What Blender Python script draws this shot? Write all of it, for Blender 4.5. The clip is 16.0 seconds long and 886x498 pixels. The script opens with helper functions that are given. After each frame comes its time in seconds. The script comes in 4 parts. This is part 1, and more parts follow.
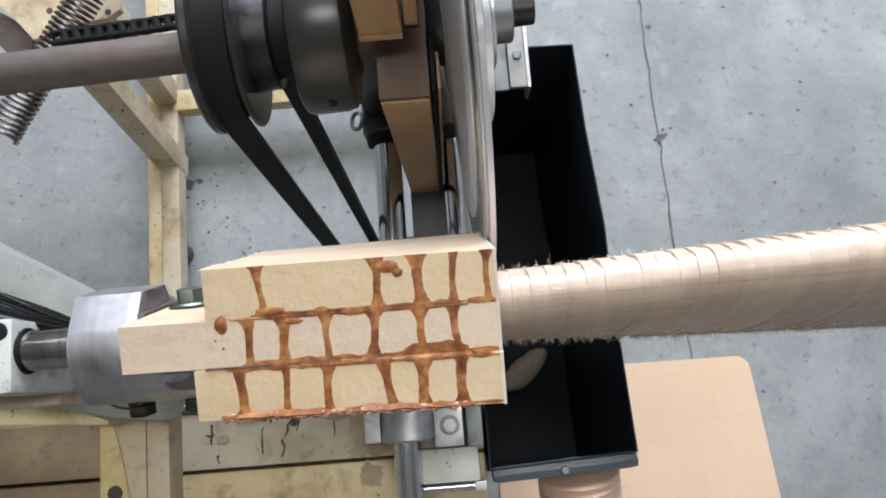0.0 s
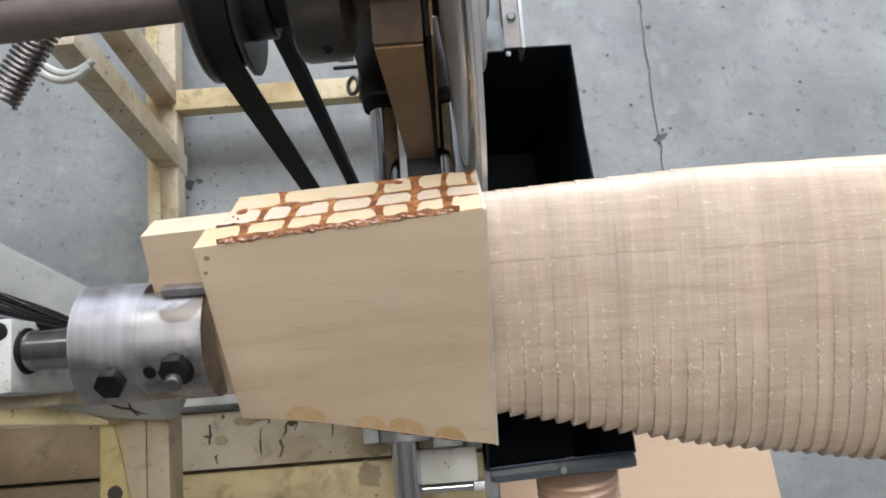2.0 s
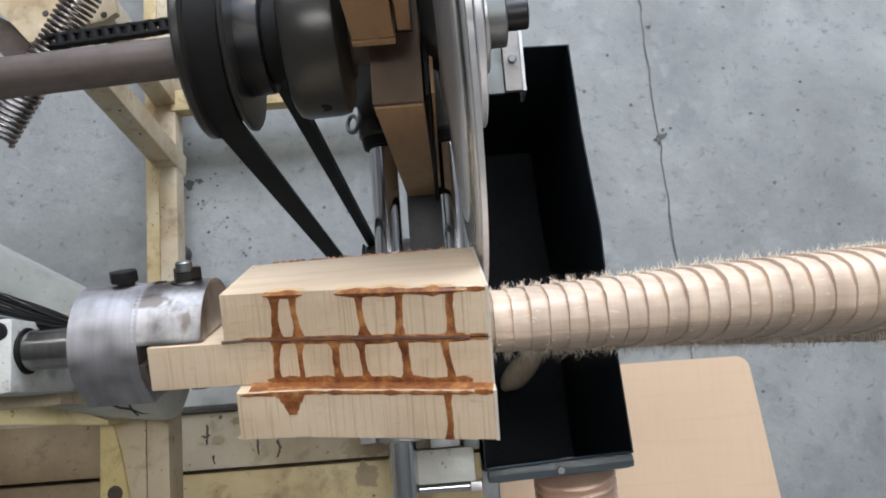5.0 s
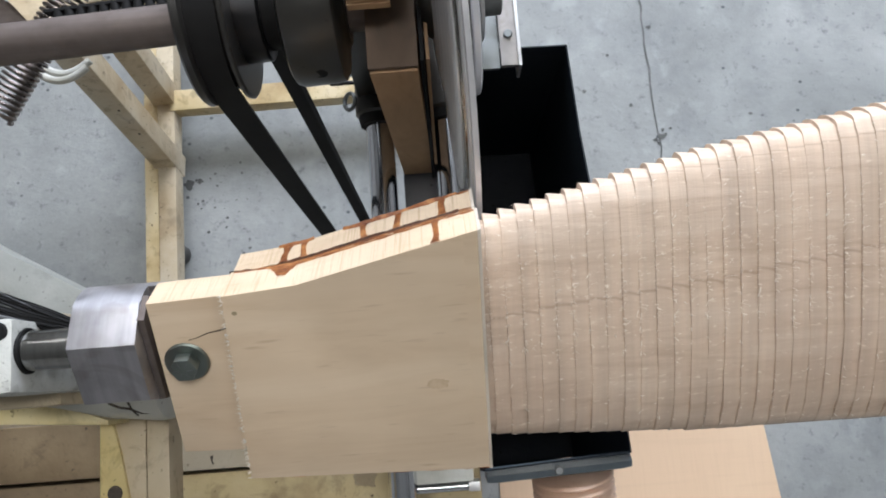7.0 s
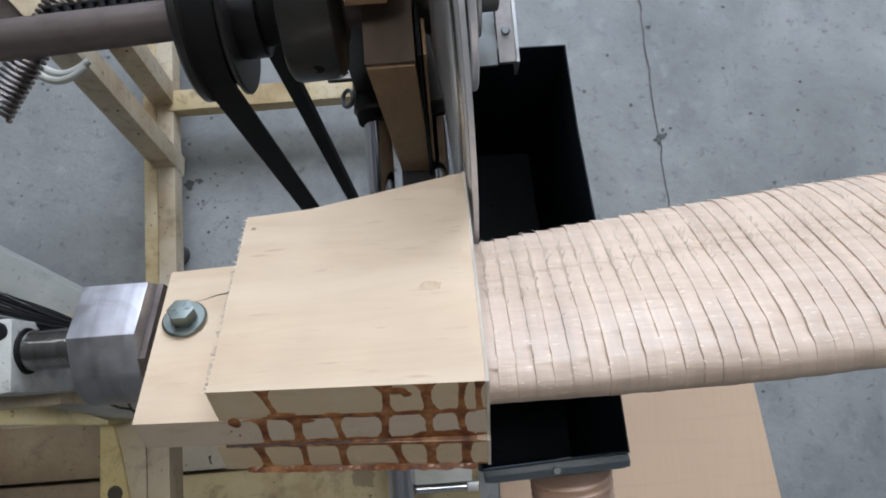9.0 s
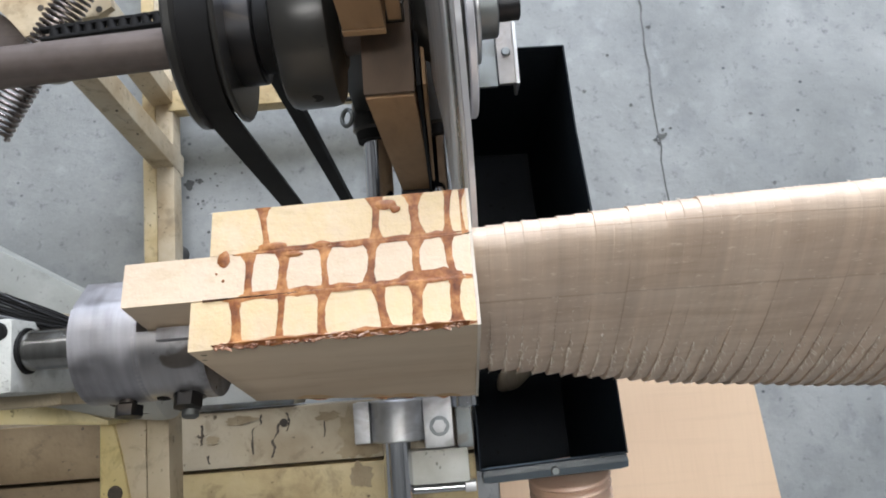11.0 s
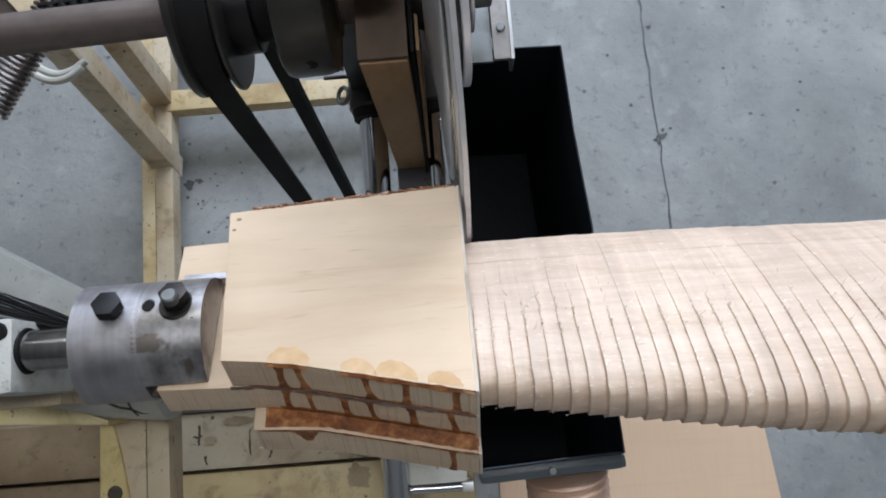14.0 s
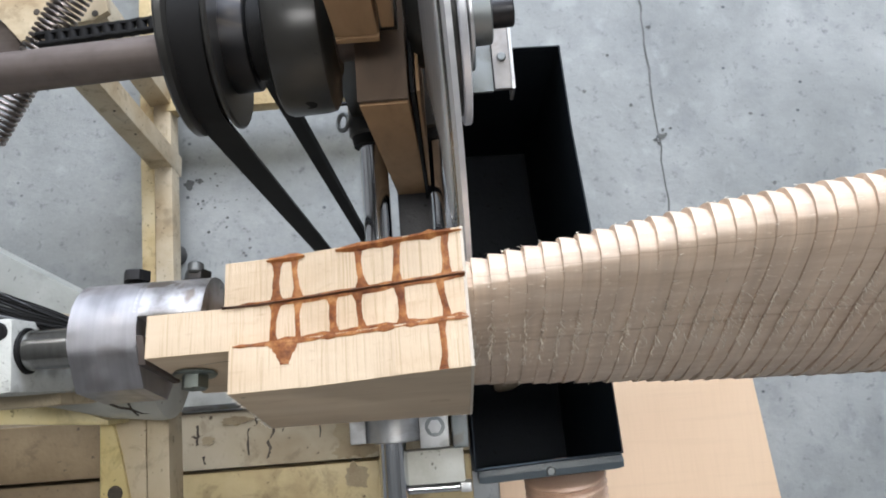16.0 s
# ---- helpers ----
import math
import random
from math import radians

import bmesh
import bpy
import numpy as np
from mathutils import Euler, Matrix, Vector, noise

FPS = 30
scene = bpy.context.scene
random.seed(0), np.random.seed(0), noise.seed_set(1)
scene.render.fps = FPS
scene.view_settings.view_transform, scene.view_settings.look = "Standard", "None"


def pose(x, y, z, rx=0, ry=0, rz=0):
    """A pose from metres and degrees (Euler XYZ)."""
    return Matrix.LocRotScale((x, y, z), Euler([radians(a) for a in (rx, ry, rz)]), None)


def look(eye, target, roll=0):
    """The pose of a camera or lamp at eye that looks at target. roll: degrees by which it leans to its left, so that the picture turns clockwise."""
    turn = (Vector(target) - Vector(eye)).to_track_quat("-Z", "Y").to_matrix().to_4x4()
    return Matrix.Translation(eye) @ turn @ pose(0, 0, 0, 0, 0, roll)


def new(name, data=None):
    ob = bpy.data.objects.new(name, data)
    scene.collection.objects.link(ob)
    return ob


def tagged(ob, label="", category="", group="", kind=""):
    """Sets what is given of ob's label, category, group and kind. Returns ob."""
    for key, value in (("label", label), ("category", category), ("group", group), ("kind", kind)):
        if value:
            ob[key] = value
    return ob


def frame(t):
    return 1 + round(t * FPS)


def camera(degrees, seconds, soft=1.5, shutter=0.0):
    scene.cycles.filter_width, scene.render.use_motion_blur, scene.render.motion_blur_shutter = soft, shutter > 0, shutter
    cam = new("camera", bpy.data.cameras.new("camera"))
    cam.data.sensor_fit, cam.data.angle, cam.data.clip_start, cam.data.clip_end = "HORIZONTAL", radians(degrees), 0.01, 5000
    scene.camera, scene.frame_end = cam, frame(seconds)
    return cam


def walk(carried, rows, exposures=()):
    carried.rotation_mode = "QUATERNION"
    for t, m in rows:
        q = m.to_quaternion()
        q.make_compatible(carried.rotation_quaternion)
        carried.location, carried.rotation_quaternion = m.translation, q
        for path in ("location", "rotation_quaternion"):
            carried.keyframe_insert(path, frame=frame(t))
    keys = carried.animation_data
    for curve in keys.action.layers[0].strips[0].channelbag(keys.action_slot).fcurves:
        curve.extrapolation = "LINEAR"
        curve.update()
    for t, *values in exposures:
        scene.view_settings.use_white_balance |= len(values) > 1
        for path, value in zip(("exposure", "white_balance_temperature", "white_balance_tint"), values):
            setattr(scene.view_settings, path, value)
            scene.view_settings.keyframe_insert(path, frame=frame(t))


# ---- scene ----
cam = camera(59.53, 16.0, soft=1.9)
CAM = look((0, 0, 1.65), (0, 1.65 * math.tan(radians(9.3)), 0), -4.4)
walk(cam, [(0.0, CAM), (16.0, CAM)], exposures=[
    (0.0, 0.19, 6500, 10), (0.7, 0.18, 6500, 10), (1.5, 0.02, 6600, 10), (2.0, 0.02, 6700, 10), (2.5, -0.15, 6700, 10), (3.0, -0.29, 6600, 10), (3.4, -0.38, 6500, 10), (4.0, -0.44, 6420, 10), (5.2, 0.0, 6500, 10),
    (6.5, 0.12, 6500, 10), (7.0, 0.1, 6500, 10), (8.0, -0.23, 6350, 10), (9.0, -0.52, 6200, 10), (10.0, 0.0, 6450, 10), (11.3, 0.1, 6550, 10), (12.0, 0.08, 6600, 10), (12.5, -0.1, 6600, 10),
    (13.5, -0.39, 6350, 10), (14.0, -0.38, 6250, 10), (14.5, -0.17, 6350, 10), (15.0, 0.0, 6500, 10), (15.4, 0.21, 6500, 10), (16.0, 0.21, 6500, 10)])

# the lathe axis runs along x at this y and z; the carriage creeps along it
YA, ZA = 0.0318, 1.2107
CREEP = 0.00088
TURN, T0 = 35.3, 2.77

# ---- light ----
world = bpy.data.worlds.new("sky")
scene.world = world
world.use_nodes = True
wn = world.node_tree.nodes
sky = wn.new("ShaderNodeTexSky")
sky.sky_type, sky.sun_disc, sky.sun_elevation, sky.sun_rotation = "NISHITA", False, radians(35), radians(20)
world.node_tree.links.new(sky.outputs[0], wn["Background"].inputs[0])
wn["Background"].inputs[1].default_value = 0.1


def area_light(name, w, h, m, watts, colour):
    data = bpy.data.lights.new(name, "AREA")
    data.shape, data.size, data.size_y, data.energy, data.color = "RECTANGLE", w, h, watts, colour
    ob = new(name, data)
    ob.matrix_world = m
    return ob


area_light("window_daylight", 2.6, 1.5, look((0.5, 2.66, 2.15), (0.1, 0.2, 1.0)), 146, (0.82, 0.885, 1.015))
# two unseen overhead lamps, added to brighten faces turned up
area_light("added_overhead_glow", 1.2, 0.25, look((-0.7, 1.6, 2.93), (-0.7, 1.6, 0)), 12, (0.97, 0.965, 0.95))
area_light("added_overhead_glow", 1.2, 0.25, look((0.15, 0.2, 2.93), (0.15, 0.2, 0)), 14, (0.97, 0.965, 0.95))


# ---- materials ----
class Mat:
    def __init__(self, name, rough=0.5, metal=0.0, coat=0.0):
        self.m = bpy.data.materials.new(name)
        self.m.use_nodes = True
        self.t = self.m.node_tree
        self.b = self.t.nodes["Principled BSDF"]
        self.b.inputs["Roughness"].default_value = rough
        self.b.inputs["Metallic"].default_value = metal
        self.b.inputs["Coat Weight"].default_value = coat
        self.co = self.t.nodes.new("ShaderNodeTexCoord").outputs["Object"]

    def at(self, sx=1, sy=1, sz=1, rx=0.0):
        n = self.t.nodes.new("ShaderNodeMapping")
        n.inputs["Scale"].default_value = (sx, sy, sz)
        n.inputs["Rotation"].default_value = (radians(rx), 0, 0)
        self.t.links.new(self.co, n.inputs[0])
        return n.outputs[0]

    def noise(self, scale, detail=4, rough=0.55, vec=None, distort=0.0):
        n = self.t.nodes.new("ShaderNodeTexNoise")
        n.inputs["Scale"].default_value, n.inputs["Detail"].default_value = scale, detail
        n.inputs["Roughness"].default_value, n.inputs["Distortion"].default_value = rough, distort
        self.t.links.new(vec or self.co, n.inputs["Vector"])
        return n.outputs["Fac"]

    def cells(self, scale, vec=None):
        n = self.t.nodes.new("ShaderNodeTexVoronoi")
        n.inputs["Scale"].default_value = scale
        self.t.links.new(vec or self.co, n.inputs["Vector"])
        return n.outputs["Distance"]

    def ramp(self, fac, stops):
        n = self.t.nodes.new("ShaderNodeValToRGB")
        self.t.links.new(fac, n.inputs[0])
        e = n.color_ramp.elements
        while len(e) < len(stops):
            e.new(0.5)
        for s, (p, c) in zip(e, stops):
            s.position = p
            s.color = (*c, 1) if isinstance(c, tuple) else (c, c, c, 1)
        return n.outputs[0]

    def mix(self, fac, a, b, kind="MIX"):
        n = self.t.nodes.new("ShaderNodeMix")
        n.data_type, n.blend_type = "RGBA", kind
        for v, s in ((fac, n.inputs["Factor"]), (a, n.inputs["A"]), (b, n.inputs["B"])):
            if isinstance(v, (int, float)):
                s.default_value = v
            elif isinstance(v, tuple):
                s.default_value = (*v, 1)
            else:
                self.t.links.new(v, s)
        return n.outputs["Result"]

    def colour(self, c):
        self.t.links.new(c, self.b.inputs["Base Color"])
        return self

    def rough(self, f):
        self.t.links.new(f, self.b.inputs["Roughness"])
        return self

    def bump(self, f, dist, strength=0.6):
        n = self.t.nodes.new("ShaderNodeBump")
        n.inputs["Distance"].default_value, n.inputs["Strength"].default_value = dist, strength
        self.t.links.new(f, n.inputs["Height"])
        self.t.links.new(n.outputs[0], self.b.inputs["Normal"])
        return self


def paint(name, base, dark, light, rough=0.5, scale=9.0, spots=0.35, relief=0.0006):
    m = Mat(name, rough)
    big = m.ramp(m.noise(scale, 5), [(0.3, dark), (0.5, base), (0.72, light)])
    speck = m.ramp(m.noise(scale * 14, 3), [(0.66, 0.0), (0.74, 1.0)])
    c = m.mix(m.ramp(m.noise(scale * 2.3, 6), [(0.58, 0.0), (0.7, spots)]), big, tuple(v * 0.45 for v in dark))
    c = m.mix(speck, c, tuple(v * 0.35 for v in dark))
    if spots > 0.45:
        c = m.mix(m.ramp(m.noise(scale * 4.5, 7, 0.7, m.at(1, 1, 1, 20), 0.5), [(0.54, 0.0), (0.64, 0.4)]), c, tuple(v * 0.6 for v in dark))
    return m.colour(c).bump(m.noise(scale * 22, 3), relief).m


def steel(name, base, rough=0.3, grain=(8, 300, 300), dirt=0.25, metal=1.0):
    m = Mat(name, rough, metal)
    fine = m.noise(1, 3, vec=m.at(*grain))
    blot = m.ramp(m.noise(38, 5), [(0.5, 0.0), (0.68, dirt)])
    c = m.mix(blot, m.ramp(fine, [(0.3, tuple(v * 0.8 for v in base)), (0.7, base)]), (0.09, 0.075, 0.06))
    c = m.mix(m.ramp(m.noise(26, 3, 0.5, m.at(1, 1, 1, 30), 0.8), [(0.58, 0.0), (0.63, dirt)]), c, (0.17, 0.135, 0.105))
    r = m.ramp(m.noise(60, 4), [(0.3, rough * 0.75), (0.75, min(1, rough * 1.5))])
    return m.colour(c).rough(r).bump(fine, 0.0002, 0.4).m


def wood(name, light, mid, dark, vec, rough=0.62, knots=0.0, bumps=None, tiny=0.0003):
    m = Mat(name, rough)
    grain = m.noise(1, 5, 0.6, m.at(*vec), 0.6)
    c = m.ramp(grain, [(0.28, dark), (0.48, mid), (0.7, light)])
    broad = m.ramp(m.noise(14, 3), [(0.35, 0.86), (0.65, 1.0)])
    c = m.mix(1.0, c, broad, "MULTIPLY")
    if knots:
        c = m.mix(m.ramp(m.noise(9, 2, vec=m.at(5, 30, 30)), [(0.66, 0.0), (0.78, knots)]), c, tuple(v * 0.55 for v in dark))
    f = m.noise(1, 3, vec=m.at(*(bumps or vec)))
    return m.colour(c).bump(f, tiny, 0.8).m


M = {}
def sawn_board(name, tint):
    m = Mat(name, 0.65)
    m.b.inputs["Specular IOR Level"].default_value = 0.25
    grain = m.noise(1, 5, 0.6, m.at(6, 45, 45), 0.6)
    c = m.ramp(grain, [(0.28, (0.63, 0.48, 0.33)), (0.48, (0.695, 0.55, 0.395)), (0.7, (0.74, 0.60, 0.445))])
    c = m.mix(1.0, c, m.ramp(m.noise(13, 3), [(0.35, 0.9), (0.65, 1.0)]), "MULTIPLY")
    c = m.mix(m.ramp(m.noise(9, 2, vec=m.at(4, 34, 34)), [(0.64, 0.0), (0.8, 0.42)]), c, (0.36, 0.23, 0.14))
    # saw marks run across the narrow sides only
    n = m.t.nodes.new("ShaderNodeTexCoord")
    sep = m.t.nodes.new("ShaderNodeSeparateXYZ")
    m.t.links.new(n.outputs["Normal"], sep.inputs[0])
    front = m.t.nodes.new("ShaderNodeMath")
    front.operation, front.inputs[1].default_value = "MULTIPLY", -1.0
    m.t.links.new(sep.outputs[1], front.inputs[0])
    side = m.ramp(front.outputs[0], [(0.6, 0.0), (0.85, 1.0)])
    other = m.ramp(sep.outputs[1], [(0.6, 0.0), (0.85, 1.0)])
    marks = m.noise(1, 4, 0.7, m.at(680, 5, 16))
    mottled = m.noise(70, 4, 0.6)
    c = m.mix(m.mix(1.0, side, m.ramp(marks, [(0.36, 0.6), (0.47, 0.0)]), "MULTIPLY"), c, (0.46, 0.33, 0.20))
    c = m.mix(m.mix(1.0, other, m.ramp(mottled, [(0.35, 0.2), (0.65, 0.9)]), "MULTIPLY"), c, tint)
    chips = m.ramp(m.noise(1, 4, 0.6, m.at(60, 20, 90)), [(0.6, 0.0), (0.68, 0.3)])
    c = m.mix(m.mix(1.0, other, chips, "MULTIPLY"), c, (0.50, 0.38, 0.22))
    m.colour(c).bump(m.mix(side, m.mix(m.mix(1.0, other, (0.9, 0.9, 0.9), "MULTIPLY"), m.mix(0.2, (0.5, 0.5, 0.5), grain), m.noise(95, 5, 0.7)), m.mix(0.5, marks, mottled)), 0.0013, 0.7)
    return m.m


M["board"] = sawn_board("pale_board", (0.66, 0.51, 0.295))
M["mid_board"] = sawn_board("pale_middle_board", (0.69, 0.56, 0.435))
M["end"] = wood("sawn_board", (0.76, 0.64, 0.49), (0.71, 0.58, 0.42), (0.60, 0.46, 0.31), (260, 40, 12), 0.75, 0.0, (500, 40, 40), 0.0008)
k = Mat("carved_wood", 0.5)
k.b.inputs["Specular IOR Level"].default_value = 0.8
grain = k.noise(1, 5, 0.62, k.at(14, 130, 130), 0.5)
col = k.ramp(grain, [(0.28, (0.59, 0.445, 0.325)), (0.48, (0.69, 0.54, 0.415)), (0.7, (0.75, 0.61, 0.485))])
strip = k.ramp(k.noise(1, 2, vec=k.at(110, 6, 6)), [(0.3, 0.80), (0.7, 1.0)])
col = k.mix(1.0, col, strip, "MULTIPLY")
col = k.mix(1.0, col, k.ramp(k.noise(11, 3), [(0.3, (0.86, 0.84, 0.84)), (0.65, (1.0, 1.0, 1.0))]), "MULTIPLY")
# glue lines where the cut surface crosses the joints of the laminate
lam = k.t.nodes.new("ShaderNodeSeparateXYZ")
k.t.links.new(k.at(1, 1, 1, -5.7), lam.inputs[0])
span = k.t.nodes.new("ShaderNodeMapRange")
span.inputs[1].default_value, span.inputs[2].default_value = -0.05, 0.05
k.t.links.new(lam.outputs[2], span.inputs[0])
line = k.ramp(span.outputs[0], [(0.3105, 0.0), (0.312, 0.75), (0.3132, 0.0), (0.546, 0.0), (0.5478, 0.75), (0.5492, 0.0)])
col = k.mix(line, col, (0.24, 0.13, 0.07))
streak = k.noise(1, 4, 0.6, k.at(34, 300, 300))
col = k.mix(k.ramp(streak, [(0.56, 0.0), (0.74, 0.3)]), col, (0.48, 0.35, 0.25))
col = k.mix(k.ramp(k.noise(1, 3, 0.6, k.at(160, 420, 420)), [(0.62, 0.0), (0.7, 0.6)]), col, (0.80, 0.70, 0.585))
fine = k.noise(1, 3, vec=k.at(480, 18, 18))
k.colour(col).bump(k.mix(0.7, fine, streak), 0.0008, 0.7)
M["carved"] = k.m
M["dark_wood"] = wood("shaded_brown_board", (0.13, 0.085, 0.055), (0.10, 0.065, 0.042), (0.07, 0.045, 0.03), (40, 12, 40), 0.7)
M["fibre"] = wood("wood_fibre", (0.92, 0.88, 0.81), (0.89, 0.84, 0.76), (0.83, 0.77, 0.68), (50, 50, 50), 0.7)
tr = M["fibre"].node_tree
thin, both = tr.nodes.new("ShaderNodeBsdfTranslucent"), tr.nodes.new("ShaderNodeMixShader")
thin.inputs["Color"].default_value = (0.95, 0.92, 0.86, 1)
both.inputs[0].default_value = 0.5
tr.links.new(tr.nodes["Principled BSDF"].outputs[0], both.inputs[1])
tr.links.new(thin.outputs[0], both.inputs[2])
tr.links.new(both.outputs[0], tr.nodes["Material Output"].inputs["Surface"])
M["mdf"] = wood("brown_board", (0.45, 0.29, 0.16), (0.39, 0.245, 0.13), (0.31, 0.19, 0.10), (40, 40, 12), 0.7)

g = Mat("resin_glue", 0.42, 0.0, 0.0)
g.b.inputs["Specular IOR Level"].default_value = 0.35
g.colour(g.ramp(g.noise(110, 5, 0.65), [(0.32, (0.105, 0.030, 0.012)), (0.5, (0.27, 0.098, 0.031)), (0.68, (0.52, 0.245, 0.088))])).bump(g.noise(170, 3), 0.001, 0.8)
g.b.inputs["IOR"].default_value = 1.5
M["glue"] = g.m
g = Mat("glossy_resin", 0.12, 0.0, 0.6)
g.colour(g.ramp(g.noise(120, 3), [(0.35, (0.20, 0.075, 0.04)), (0.52, (0.46, 0.24, 0.15)), (0.66, (0.72, 0.52, 0.42))])).bump(g.noise(300, 3), 0.001, 0.8)
M["crust"] = g.m
g = Mat("glue_stain", 0.6)
g.colour(g.ramp(g.noise(90, 3), [(0.35, (0.56, 0.36, 0.18)), (0.7, (0.66, 0.46, 0.26))]))
M["stain"] = g.m
# near-black brown for the shaded gap between two boards
g = Mat("gap_dark", 0.5)
g.colour(g.ramp(g.noise(90, 3), [(0.35, (0.030, 0.012, 0.007)), (0.7, (0.115, 0.042, 0.018))]))
M["gap_dark"] = g.m
g = Mat("knot_wood", 0.65)
g.colour(g.ramp(g.noise(130, 3), [(0.35, (0.52, 0.37, 0.23)), (0.65, (0.66, 0.51, 0.35))]))
M["knot"] = g.m

c = Mat("concrete", 0.62)
base = c.ramp(c.noise(2.2, 7, 0.62), [(0.28, (0.240, 0.252, 0.248)), (0.5, (0.330, 0.346, 0.340)), (0.75, (0.425, 0.437, 0.426))])
base = c.mix(c.ramp(c.noise(6.5, 6, 0.7), [(0.50, 0.0), (0.70, 0.55)]), base, (0.20, 0.215, 0.225))
base = c.mix(c.ramp(c.noise(42, 5, 0.7), [(0.57, 0.0), (0.70, 0.65)]), base, (0.12, 0.13, 0.135))
base = c.mix(c.ramp(c.noise(15, 3, 0.5, c.at(1, 1, 1, 40)), [(0.60, 0.0), (0.70, 0.3)]), base, (0.48, 0.50, 0.50))
pits = c.ramp(c.cells(17, c.at(1, 1.2, 1)), [(0.05, 1.0), (0.09, 0.0)])
base = c.mix(pits, base, (0.10, 0.11, 0.12))
base = c.mix(1.0, base, c.ramp(c.noise(3.4, 8, 0.72, c.at(1, 1, 1), 0.4), [(0.32, 0.78), (0.62, 1.04)]), "MULTIPLY")
c.colour(base).bump(c.noise(60, 6, 0.7), 0.003, 0.5)
M["concrete"] = c.m
M["joint"] = paint("joint_dirt", (0.115, 0.12, 0.115), (0.09, 0.09, 0.09), (0.20, 0.20, 0.20), 0.9, 20)
M["cream"] = paint("cream_paint", (0.55, 0.455, 0.31), (0.36, 0.255, 0.14), (0.66, 0.59, 0.46), 0.5, 8, 0.5)
M["stained_cream"] = paint("stained_cream_paint", (0.42, 0.355, 0.25), (0.27, 0.20, 0.12), (0.52, 0.46, 0.36), 0.5, 8, 0.5)
M["stained_yellow"] = paint("stained_yellow_paint", (0.48, 0.38, 0.20), (0.29, 0.20, 0.095), (0.56, 0.47, 0.29), 0.5, 9, 0.6)
M["yellow"] = paint("yellow_paint", (0.60, 0.475, 0.26), (0.38, 0.26, 0.115), (0.66, 0.56, 0.37), 0.5, 9, 0.55)
M["bright_yellow"] = paint("scratched_yellow_paint", (0.64, 0.52, 0.24), (0.44, 0.32, 0.13), (0.72, 0.63, 0.38), 0.5, 9, 0.5)
M["primer"] = paint("brown_primer", (0.125, 0.086, 0.044), (0.075, 0.05, 0.026), (0.185, 0.135, 0.075), 0.6, 10, 0.5)
M["grey_paint"] = paint("greyish_paint", (0.36, 0.375, 0.35), (0.27, 0.275, 0.25), (0.45, 0.46, 0.44), 0.5, 9, 0.3)
M["white"] = paint("offwhite_paint", (0.50, 0.50, 0.45), (0.36, 0.345, 0.28), (0.60, 0.60, 0.56), 0.45, 11, 0.4)
M["speckled"] = paint("speckled_paint", (0.52, 0.53, 0.50), (0.40, 0.39, 0.34), (0.60, 0.61, 0.58), 0.5, 22, 0.55)
M["steel"] = steel("turned_steel", (0.49, 0.485, 0.515), 0.46, (220, 14, 14), 0.2)
M["scuffed_steel"] = steel("scuffed_steel", (0.56, 0.55, 0.565), 0.36, (160, 14, 14), 0.75)
M["dark_steel"] = steel("polished_dark_steel", (0.38, 0.38, 0.37), 0.2, (300, 20, 20), 0.2)
M["chrome"] = steel("chromed_rod", (0.74, 0.76, 0.80), 0.1, (200, 5, 200), 0.05)
d = Mat("saw_steel", 0.34, 0.5)
hub = d.t.nodes.new("ShaderNodeMapping")
hub.inputs["Location"].default_value, hub.inputs["Scale"].default_value = (0, -0.2417, -1.150), (0, 1, 1)
d.t.links.new(d.co, hub.inputs[0])
far = d.t.nodes.new("ShaderNodeVectorMath")
far.operation = "LENGTH"
d.t.links.new(hub.outputs[0], far.inputs[0])
rad = d.t.nodes.new("ShaderNodeCombineXYZ")
d.t.links.new(far.outputs["Value"], rad.inputs[0])
turns = d.noise(190, 4, 0.65, rad.outputs[0])
d.colour(d.ramp(turns, [(0.36, (0.52, 0.53, 0.56)), (0.5, (0.68, 0.69, 0.72)), (0.62, (0.82, 0.83, 0.86))])).bump(turns, 0.0001, 0.3)
M["disc"] = d.m
M["alu"] = steel("cast_aluminium", (0.62, 0.63, 0.64), 0.42, (40, 40, 40), 0.2)
M["dull_alu"] = steel("dull_aluminium", (0.34, 0.325, 0.315), 0.5, (40, 40, 40), 0.2)
M["zinc"] = steel("zinc_bolt", (0.26, 0.28, 0.285), 0.45, (60, 60, 60), 0.4)
M["green_zinc"] = steel("greenish_zinc", (0.24, 0.275, 0.26), 0.42, (60, 60, 60), 0.35)
M["black_steel"] = steel("blackened_bolt", (0.045, 0.045, 0.048), 0.4, (60, 60, 60), 0.3)
M["shaft"] = steel("oiled_shaft", (0.155, 0.128, 0.118), 0.6, (6, 200, 200), 0.3, 0.55)
M["spring"] = steel("spring_steel", (0.27, 0.24, 0.23), 0.28, (60, 60, 60), 0.55)
M["iron"] = paint("dark_cast_iron", (0.024, 0.0235, 0.022), (0.018, 0.017, 0.016), (0.036, 0.034, 0.030), 0.3, 14, 0.2, 0.00012)
M["slate"] = paint("dark_grey_steel", (0.07, 0.07, 0.08), (0.05, 0.05, 0.056), (0.095, 0.095, 0.105), 0.5, 14, 0.2)
M["rubber"] = paint("black_rubber", (0.008, 0.008, 0.0085), (0.006, 0.006, 0.006), (0.013, 0.013, 0.013), 0.7, 20, 0.1, 0.00008)
M["grey_strand"] = paint("dusty_strand", (0.09, 0.095, 0.10), (0.06, 0.06, 0.065), (0.14, 0.14, 0.145), 0.6, 20, 0.1)
